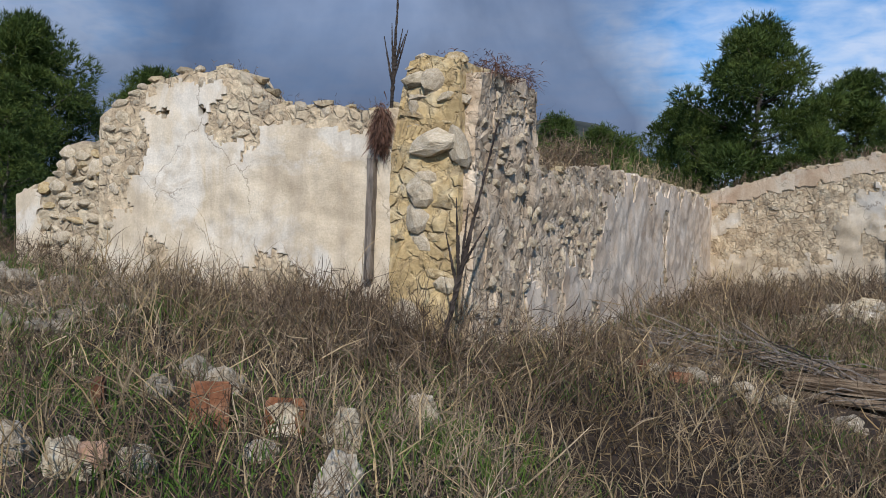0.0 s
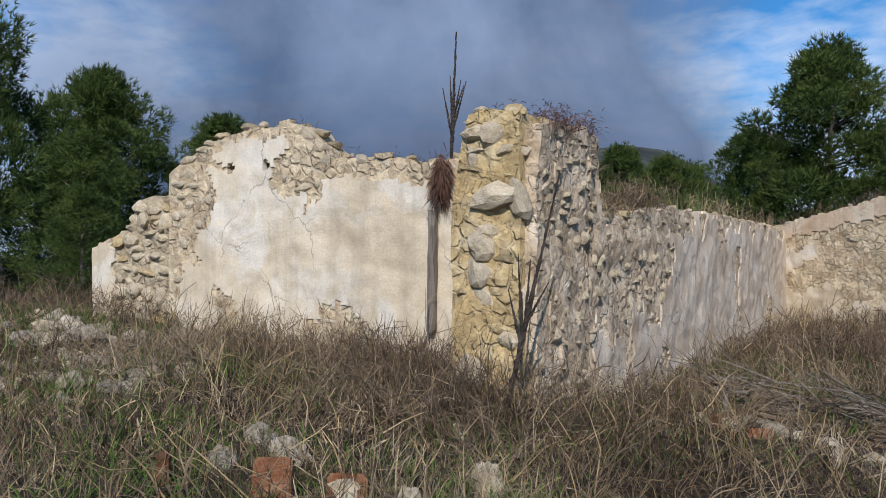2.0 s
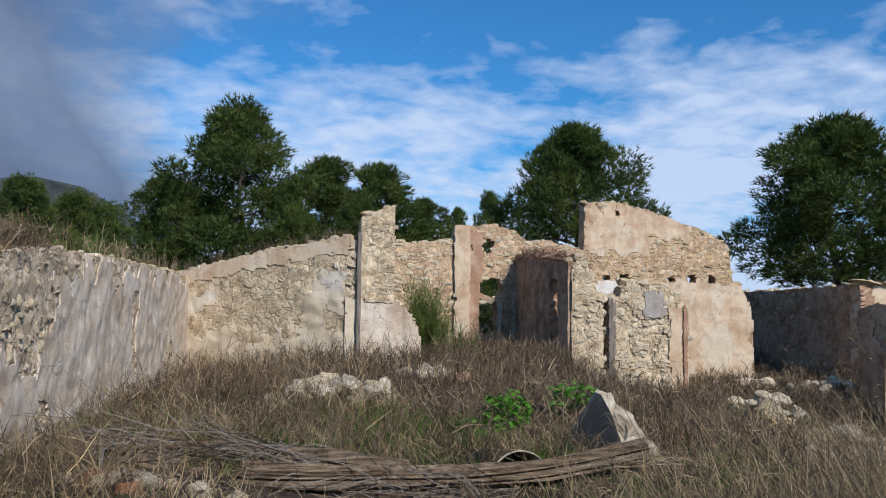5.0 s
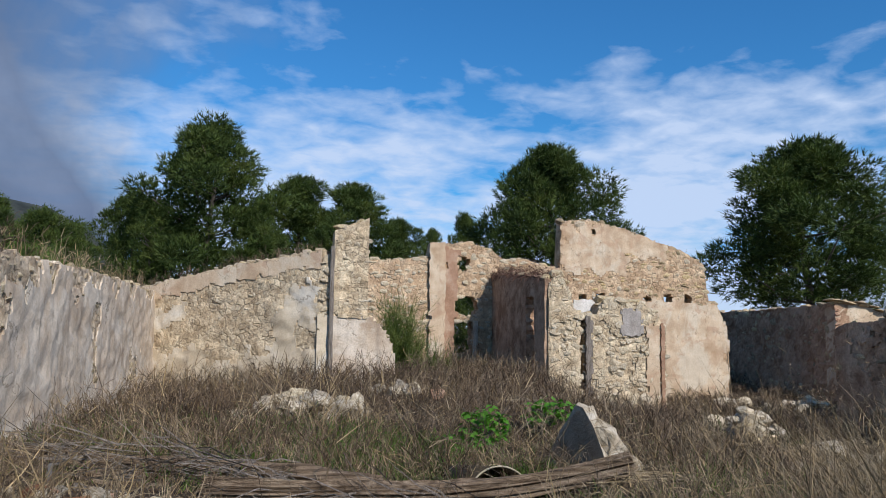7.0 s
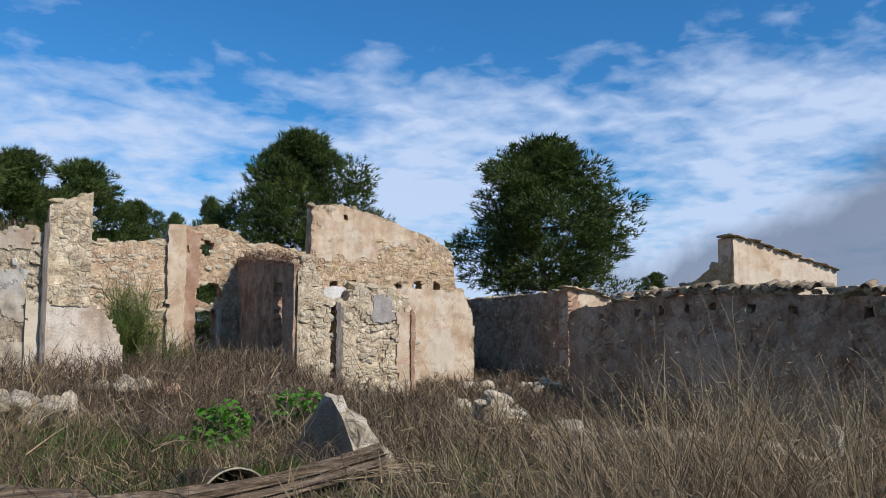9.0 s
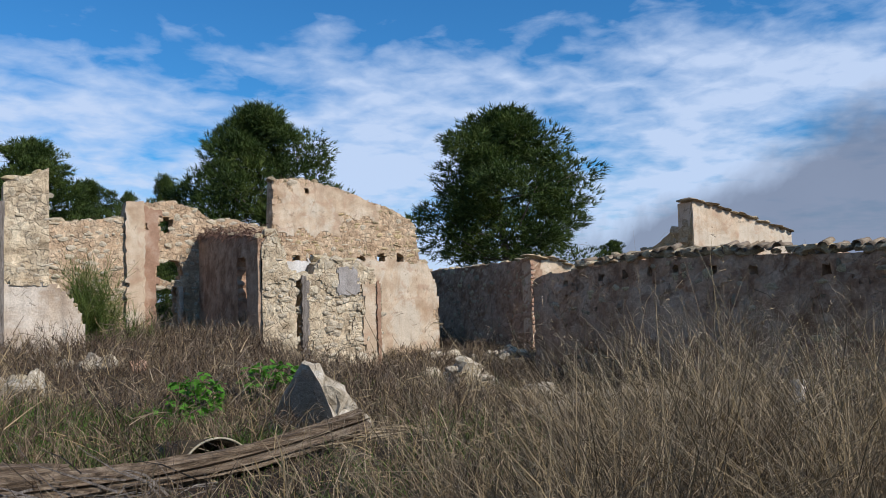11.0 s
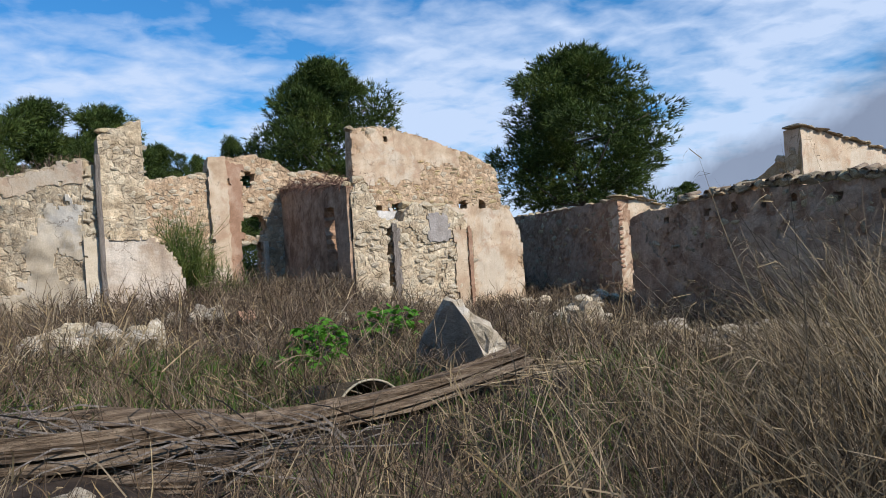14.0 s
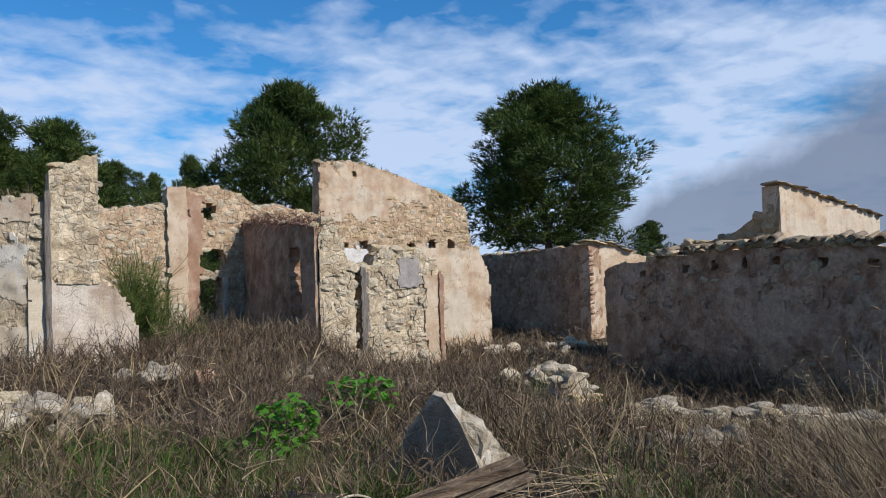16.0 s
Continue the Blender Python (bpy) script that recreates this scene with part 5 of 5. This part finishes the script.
def tile_mesh():
    verts, faces, n = [], [], 8
    for y, r in ((0.0, 0.095), (0.4, 0.075)):
        for q in (r, r - 0.016):
            verts += [(q * math.cos(math.pi * k / n), y, q * math.sin(math.pi * k / n)) for k in range(n + 1)]
    m = n + 1
    for k in range(n):
        faces += [(k, k + 1, 2 * m + k + 1, 2 * m + k), (m + k + 1, m + k, 3 * m + k, 3 * m + k + 1), (k + 1, k, m + k, m + k + 1), (2 * m + k, 2 * m + k + 1, 3 * m + k + 1, 3 * m + k)]
    return mesh_of("roof_tile", verts, faces, M_TILE, True)


TILE = tile_mesh()
trng = random.Random(12)
s = 1.9
while s < 17:
    if trng.random() > 0.12:
        z = wr.top(s) + trng.uniform(0.0, 0.12)
        flip = trng.random() < 0.35
        m = Matrix.Translation(wr.at(s, z + (0.09 if flip else 0), 0.10 + trng.uniform(-0.08, 0.06))) @ Matrix.Rotation(wr.a + trng.uniform(-0.25, 0.25), 4, "Z") @ Matrix.Rotation(trng.uniform(0.05, 0.3), 4, "X") @ Matrix.Rotation(math.pi if flip else 0, 4, "Y")
        part("roof_tile", TILE, wr.ob, m=m)
    if trng.random() < 0.9:
        w = trng.uniform(0.24, 0.62)
        part("stone", trng.choice(STONES), wr.ob, m=Matrix.Translation(wr.at(s, wr.top(s) + 0.09, -0.1)) @ Matrix.Rotation(trng.uniform(0, 3), 4, "Z") @ Matrix.Diagonal((w, w * 0.8, w * 0.45, 1)))
    s += trng.uniform(0.16, 0.27)
for i in range(16):
    s = 0.05 + i * 0.265
    part("coping_stone", STONES[i % 10], wg.ob, m=Matrix.Translation(wg.at(s, wg.top(s) + 0.03, -0.2)) @ Matrix.Rotation(radians(10.6), 4, "Y") @ Matrix.Diagonal((0.36, 0.68, 0.09, 1)))
for i in range(5):
    part("coping_stone", STONES[i % 10], wc.ob, m=Matrix.Translation(wc.at(0.1 + i * 0.4, wc.top(0.1 + i * 0.4) + 0.06, -0.15)) @ Matrix.Rotation(0.15, 4, "Y") @ Matrix.Diagonal((0.6, 0.7, 0.08, 1)))
for i in range(14):
    part("brick", BRICKISH[i % 4], wc.ob, m=Matrix.Translation(wc.at(0.06, 0.2 + 0.155 * i, 0.01)) @ Matrix.Diagonal((0.2, 0.1, 0.13, 1)))

# ---- plants ----


M_SHRUB = leaf_material("yellow_green_shrub", ((0.055, 0.085, 0.016), (0.095, 0.13, 0.026), (0.15, 0.18, 0.045)), scale=2, amount=0.4)


M_REDWEED = leaf_material("reddish_dry_weed", ((0.07, 0.035, 0.025), (0.13, 0.07, 0.05), (0.2, 0.12, 0.09)), scale=2, amount=0.5, translucent=0.1)


def clump(name, x, y, n, h, w, spread, droop, mat, label, category, seed, z=None, radius=0.15, branch=0, plume=0):
    """One plant of many stems from one root."""
    r = np.random.default_rng(seed)
    p0 = np.stack((x + r.normal(size=n) * radius, y + r.normal(size=n) * radius, np.zeros(n)), 1)
    p0[:, 2] = (ground_np(p0[:, 0], p0[:, 1]) if z is None else z) - 0.03
    th = r.uniform(0, 2 * np.pi, n)
    tilt = spread * np.sqrt(r.uniform(0.0, 1.0, n))
    ways = np.stack((np.cos(th) * np.sin(tilt), np.sin(th) * np.sin(tilt), np.cos(tilt)), 1)
    ln = r.uniform(*h, n)
    dr = droop * r.uniform(0.4, 1.3, n)
    wd = w * r.uniform(0.7, 1.3, n)
    sets = [(p0, ways, ln, wd, dr)]
    for _ in range(branch):
        at = r.uniform(0.25, 0.9, n)
        q = p0 + ways * (ln * at)[:, None] - np.array([0, 0, 1.0]) * (dr * ln * at * at)[:, None]
        sets.append((q, ways * 0.7 + r.normal(size=(n, 3)) * 0.6, ln * r.uniform(0.15, 0.4, n), wd * 0.7, dr * 0.5))
    if plume:
        few = r.random(n) < 0.3
        for _ in range(plume):
            at = r.uniform(0.72, 1.0, few.sum())
            q = p0[few] + ways[few] * (ln[few] * at)[:, None] - np.array([0, 0, 1.0]) * (dr[few] * ln[few] * at * at)[:, None]
            sets.append((q, ways[few] * 0.8 + r.normal(size=(few.sum(), 3)) * 0.25 - np.array([0, 0, 0.35]), r.uniform(0.05, 0.14, few.sum()), np.full(few.sum(), w * 0.6), np.full(few.sum(), 0.9)))
    ob = tagged(new(name), label, category)
    for title, group in (("stem_mass", sets[:1]), ("twig_mass" if branch else "plume_mass", sets[1:])):
        if group:
            p0, ways, ln, wd, dr = (np.concatenate([q[i] for q in group]) for i in range(5))
            root = np.array([x, y, ground(x, y)])
            tagged(part(title, strands(title, p0 - root, ways, ln, wd, dr, mat, r), ob), kind="stuff")
    ob.location = (x, y, ground(x, y))
    return ob


TALL = "tall arching clump of dry straw grass with drooping plumes"
for i, (x, y, n, top) in enumerate(((3.15, 4.6, 260, 1.45), (3.9, 4.9, 260, 1.5), (2.95, 5.5, 150, 1.0), (4.5, 5.5, 420, 1.6), (5.0, 4.6, 420, 1.6), (5.6, 5.7, 420, 1.7), (2.5, 4.3, 110, 0.9), (6.3, 5.0, 380, 1.7), (4.2, 4.1, 260, 1.4), (5.4, 6.6, 260, 1.4), (6.6, 6.8, 120, 1.3), (7.6, 6.0, 120, 1.4), (3.6, 6.4, 90, 0.9))):
    tagged(clump("straw_grass_clump", x, y, n * 3 // 2, (0.7, top * 1.5), 0.0052, 0.75, 0.32, M_STRAW, TALL, "grass", 200 + i, radius=0.24, plume=12), group="tall straw grass clumps")
for i, (x, y, n, top) in enumerate(((3.4, 5.1, 360, 1.0), (4.3, 5.0, 360, 1.2), (2.6, 4.9, 300, 0.7), (5.2, 5.2, 360, 1.2), (3.3, 6.4, 220, 0.7), (4.9, 6.5, 260, 0.9), (6.0, 7.6, 200, 0.8), (7.2, 9.0, 160, 0.7), (4.0, 4.4, 360, 1.0), (3.0, 4.3, 300, 0.8), (6.0, 5.6, 300, 1.2), (2.3, 5.6, 200, 0.55), (1.9, 4.9, 160, 0.45))):
    clump("dry_bush", x, y, n, (0.3, top * 1.1), 0.0036, 1.25, 0.15, M_TWIG, "tangled brown dry bush of thin stems", "bush", 230 + i, radius=0.34, branch=6)
for i, (x, y) in enumerate(((7.4, 7.6), (8.3, 8.6), (9.3, 7.4), (6.6, 9.2), (8.0, 9.9), (9.6, 9.0), (10.6, 10.4), (6.2, 10.6), (7.2, 11.2), (11.3, 12.0), (12.3, 10.0), (12.2, 7.4), (10.9, 6.6))):
    tagged(clump("straw_grass_clump", x, y, 130, (0.25, 0.62), 0.008, 0.9, 0.3, M_STRAW, "wiry clump of dry straw grass before the yard wall", "grass", 400 + i, radius=0.3, plume=4), group="straw grass clumps by the yard wall")
BUSH = "brown dry bush of thin twigs against the wall"
for i, (x, y, n, top, rad) in enumerate(((-2.3, 5.4, 300, 0.95, 0.35), (-3.1, 5.5, 300, 0.9, 0.35), (-3.8, 6.0, 240, 0.7, 0.35), (-4.8, 6.2, 240, 0.6, 0.4), (-1.7, 6.6, 120, 0.6, 0.3), (-6.0, 6.3, 130, 0.55, 0.4), (-7.6, 6.6, 120, 0.6, 0.4), (-2.0, 9.5, 120, 0.5, 0.3), (-1.7, 12.5, 120, 0.6, 0.4),
                                         (-1.6, 16.5, 130, 0.8, 0.5), (-0.6, 18.6, 140, 0.9, 0.6), (0.5, 17.3, 120, 0.8, 0.4), (2.9, 18.2, 150, 0.9, 0.5), (4.1, 19.0, 160, 1.0, 0.6), (5.2, 19.3, 160, 1.0, 0.6), (6.1, 18.8, 140, 0.9, 0.5), (4.6, 21.5, 160, 1.1, 0.7), (5.9, 21.8, 160, 1.1, 0.6), (3.6, 22.0, 140, 1.0, 0.6),
                                         (2.6, 16.6, 120, 0.7, 0.4), (4.8, 17.0, 120, 0.7, 0.5), (6.4, 17.4, 120, 0.6, 0.5), (8.6, 17.4, 120, 0.4, 0.4), (0.2, 15.0, 120, 0.6, 0.5), (4.6, 13.8, 100, 0.6, 0.4), (1.9, 13.6, 150, 0.8, 0.5), (3.4, 14.6, 150, 0.85, 0.5), (-0.6, 12.2, 140, 0.7, 0.4), (0.4, 11.4, 120, 0.6, 0.4), (5.6, 14.8, 150, 0.8, 0.5), (1.2, 16.4, 150, 0.9, 0.5), (3.3, 17.0, 150, 0.95, 0.5), (5.6, 11.8, 140, 0.6, 0.4), (5.0, 10.2, 140, 0.65, 0.4), (-1.3, 10.6, 140, 0.6, 0.4), (6.6, 13.2, 150, 0.7, 0.5), (12.9, 16.2, 150, 1.0, 0.6), (13.1, 14.4, 150, 1.1, 0.6), (12.9, 11.8, 150, 0.9, 0.6), (13.2, 9.6, 150, 0.9, 0.6), (7.4, 15.0, 120, 0.6, 0.5), (11.5, 16.5, 120, 0.8, 0.6), (12.6, 13.0, 120, 0.8, 0.6), (12.4, 20.5, 120, 0.7, 0.6), (-9.6, 7.0, 130, 0.8, 0.4), (-11.5, 7.6, 140, 0.9, 0.6))):
    clump("dry_bush", x, y, n, (0.3, top), 0.004 + 0.0005 * y, 0.95, 0.08, M_TWIG, BUSH if y < 9 else "brown dead brushwood among the ruins", "bush", 260 + i, radius=rad, branch=5)
for i, (x, y, n, top) in enumerate(((9.6, 15.0, 220, 0.6), (7.9, 13.9, 160, 0.4), (8.8, 13.0, 160, 0.4))):
    clump("green_bush", x, y, n, (0.2, top), 0.012, 1.1, 0.05, M_NEEDLE, "low dark green bush beside fallen stones", "bush", 320 + i, radius=0.3, branch=3)
shrub = clump("green_shrub", 3.1, 20.2, 110, (0.7, 2.3), 0.014, 0.32, 0.0, M_SHRUB, "upright yellow-green shrub growing beside the column", "shrub", 340, radius=0.2, branch=34)
clump("green_shrub", 3.95, 20.6, 60, (0.4, 1.3), 0.014, 0.35, 0.0, M_SHRUB, "upright yellow-green shrub growing inside the ruin", "shrub", 341, radius=0.2, branch=8)


def leaf_mesh():
    out = [(0, 0), (0.25, 0.05), (0.5, 0.2), (0.3, 0.32), (0.46, 0.62), (0.18, 0.62), (0, 1.0), (-0.18, 0.62), (-0.46, 0.62), (-0.3, 0.32), (-0.5, 0.2), (-0.25, 0.05)]
    verts = [(x, y, 0.12 * abs(x) - 0.15 * y * y) for x, y in out] + [(0, 0.4, -0.03)]
    return mesh_of("leaf", verts, [(i, (i + 1) % 12, 12) for i in range(12)], M_FIG)


LEAF = leaf_mesh()


def leafy_plant(x, y, h, r, n, seed):
    rng = random.Random(seed)
    g = ground(x, y)
    ob = tagged(new("leafy_plant"), "bright green broad-leaved plant among rubble", "plant", "broad-leaved plants")
    ob.location = (x, y, g)
    wv, wf_ = [], []
    for i in range(9):
        a = i * 0.7 + rng.random()
        v, f = tube([(0, 0, 0), (0.4 * r * math.cos(a), 0.4 * r * math.sin(a), h * 0.5), (r * math.cos(a), r * math.sin(a), h * rng.uniform(0.6, 1.0))], [0.012, 0.009, 0.004], 5)
        k = len(wv)
        wv += v
        wf_ += [tuple(q + k for q in e) for e in f]
    part("stem_mass", mesh_of("stem_mass", wv, wf_, M_BARK), ob)
    for i in range(n):
        a, q = rng.uniform(0, 6.28), rng.random() ** 0.5
        s = rng.uniform(0.07, 0.15)
        m = Matrix.Translation((r * q * math.cos(a), r * q * math.sin(a), h * rng.uniform(0.3, 1.0) * (1.1 - 0.35 * q))) @ Euler((rng.uniform(-0.9, 0.3), rng.uniform(-0.5, 0.5), rng.uniform(0, 6.28))).to_matrix().to_4x4() @ Matrix.Scale(s, 4)
        part("leaf", LEAF, ob, m=m)


leafy_plant(3.2, 12.2, 0.62, 0.34, 150, 1)
leafy_plant(2.85, 11.85, 0.35, 0.4, 90, 2)
leafy_plant(4.45, 12.9, 0.55, 0.42, 130, 3)


def mullein(base, tip, label, side, seed, skirt=0.0):
    """A dead flower spike: a knobbly stalk with a few upright side spikes."""
    rng = random.Random(seed)
    ob = tagged(new("dead_mullein"), label, "plant", "dead flower stalks")
    a, b = Vector(base), Vector(tip)

    def spike(p, q, r, name):
        verts, faces, n, sides = [], [], 40, 7
        d = (q - p).normalized()
        u = d.orthogonal().normalized()
        w = d.cross(u)
        for i in range(n + 1):
            t = i / n
            for k in range(sides):
                g = 2 * math.pi * k / sides + i
                rr = r * (1 - 0.75 * t) * (1 + (rng.uniform(-0.3, 0.75) if i > 8 else 0))
                verts.append(p.lerp(q, t) + (u * math.cos(g) + w * math.sin(g)) * rr)
        for i in range(n):
            for k in range(sides):
                faces.append((i * sides + k, i * sides + (k + 1) % sides, (i + 1) * sides + (k + 1) % sides, (i + 1) * sides + k))
        part(name, mesh_of(name, verts, faces, M_DEAD), ob)
    spike(a, b, 0.021, "stalk")
    for t, dx, dz in side:
        p = a.lerp(b, t)
        spike(p, p + Vector((dx, 0.04, dz)), 0.012, "side_spike")
    if skirt:
        r = np.random.default_rng(seed)
        n = 1500
        p0 = np.tile(np.array(a - Vector((0.02, 0.14, 0.06))), (n, 1)) + r.normal(size=(n, 3)) * np.array([0.03, 0.03, 0.09])
        part("withered_leaves", strands("leaves", p0, r.normal(size=(n, 3)) * np.array([1, 1, 0.4]) + np.array([0, -0.3, -0.5]), r.uniform(0.05, 0.15, n), r.uniform(0.004, 0.012, n), 0.8, M_REDWEED, r), ob, "withered hanging brown leaves")


mullein((-3.83, 6.93, 2.42), (-3.78, 6.95, 3.78), "tall dead dark flower stalk on the wall top", ((0.25, -0.13, 0.5), (0.28, 0.13, 0.5), (0.3, -0.05, 0.55), (0.33, 0.07, 0.45), (0.4, 0.1, 0.3)), 1, 1.0)
mullein((-2.56, 5.45, 0.3), (-2.12, 5.5, 2.2), "leaning dead dark flower stalk before the pier", ((0.36, -0.12, 0.4), (0.38, -0.05, 0.62), (0.42, 0.03, 0.5), (0.44, 0.16, 0.3), (0.38, -0.02, 0.35)), 2)


def top_weeds(name, wall, s0, s1, n, h, w, mat, label, seed, spread=0.9, droop=0.2, branch=3, d0=0.0, d1=-0.4):
    r = np.random.default_rng(seed)
    pts = []
    for _ in range(n):
        s = r.uniform(s0, s1)
        pts.append(tuple(wall.at(s, wall.top(s) - 0.03, r.uniform(d1, d0))))
    p0 = np.array(pts)
    th, tilt = r.uniform(0, 6.28, n), spread * r.uniform(0, 1, n)
    ways = np.stack((np.cos(th) * np.sin(tilt), np.sin(th) * np.sin(tilt), np.cos(tilt)), 1)
    ln = r.uniform(*h, n)
    sets = [(p0, ways, ln)]
    for _ in range(branch):
        at = r.uniform(0.3, 0.9, n)
        sets.append((p0 + ways * (ln * at)[:, None], ways * 0.7 + r.normal(size=(n, 3)) * 0.5, ln * 0.35))
    p0, ways, ln = (np.concatenate([q[i] for q in sets]) for i in range(3))
    tagged(new(name, strands(name, p0, ways, ln, w, droop, mat, r)), label, "weeds", kind="stuff")


top_weeds("pier_weeds", w2, 0.1, 1.3, 420, (0.08, 0.3), 0.006, M_REDWEED, "reddish withered weeds on the pier top", 1, 1.3, 0.7, 4, 0.06, -0.5)
top_weeds("wall_top_weeds", w1, 0.6, 4.4, 200, (0.05, 0.2), 0.005, M_TWIG, "small dry weeds on the wall top", 2)
top_weeds("wall_top_weeds", w2, 1.4, 3.9, 420, (0.15, 0.5), 0.006, M_TWIG, "bushy dry weeds on the broken wall top", 3, 1.0, 0.3, 5)
top_weeds("wall_top_grass", w2, 1.5, 9.5, 260, (0.2, 0.6), 0.008, M_GREEN, "tall green and dry stems behind the wall top", 4, 0.5, 0.1, 2, -0.4, -1.0)
top_weeds("wall_top_grass", w2, 1.5, 14, 260, (0.2, 0.5), 0.008, M_STRAW, "dry stems on the wall top", 5, 0.6, 0.1, 2)
top_weeds("wall_top_grass", w3, 0, 4.6, 300, (0.15, 0.45), 0.012, M_TWIG, "dry brush behind the sloping wall", 6, 0.8, 0.1, 3, -0.3, -1.2)
top_weeds("facade_weeds", facade, 0.2, 11, 120, (0.05, 0.2), 0.012, M_TWIG, "small weeds on the facade top", 7)
top_weeds("yard_wall_weeds", wr, 0.5, 15, 260, (0.1, 0.35), 0.01, M_STRAW, "dry grass hanging from the yard wall", 8, 1.3, 1.0, 2, 0.15, -0.3)
top_weeds("cane_roof_remains", side, 0.1, 5.2, 700, (0.15, 0.5), 0.018, M_REDWEED, "collapsed brown cane roofing hanging over the wall", 9, 1.7, 0.9, 2, 0.12, -0.5)
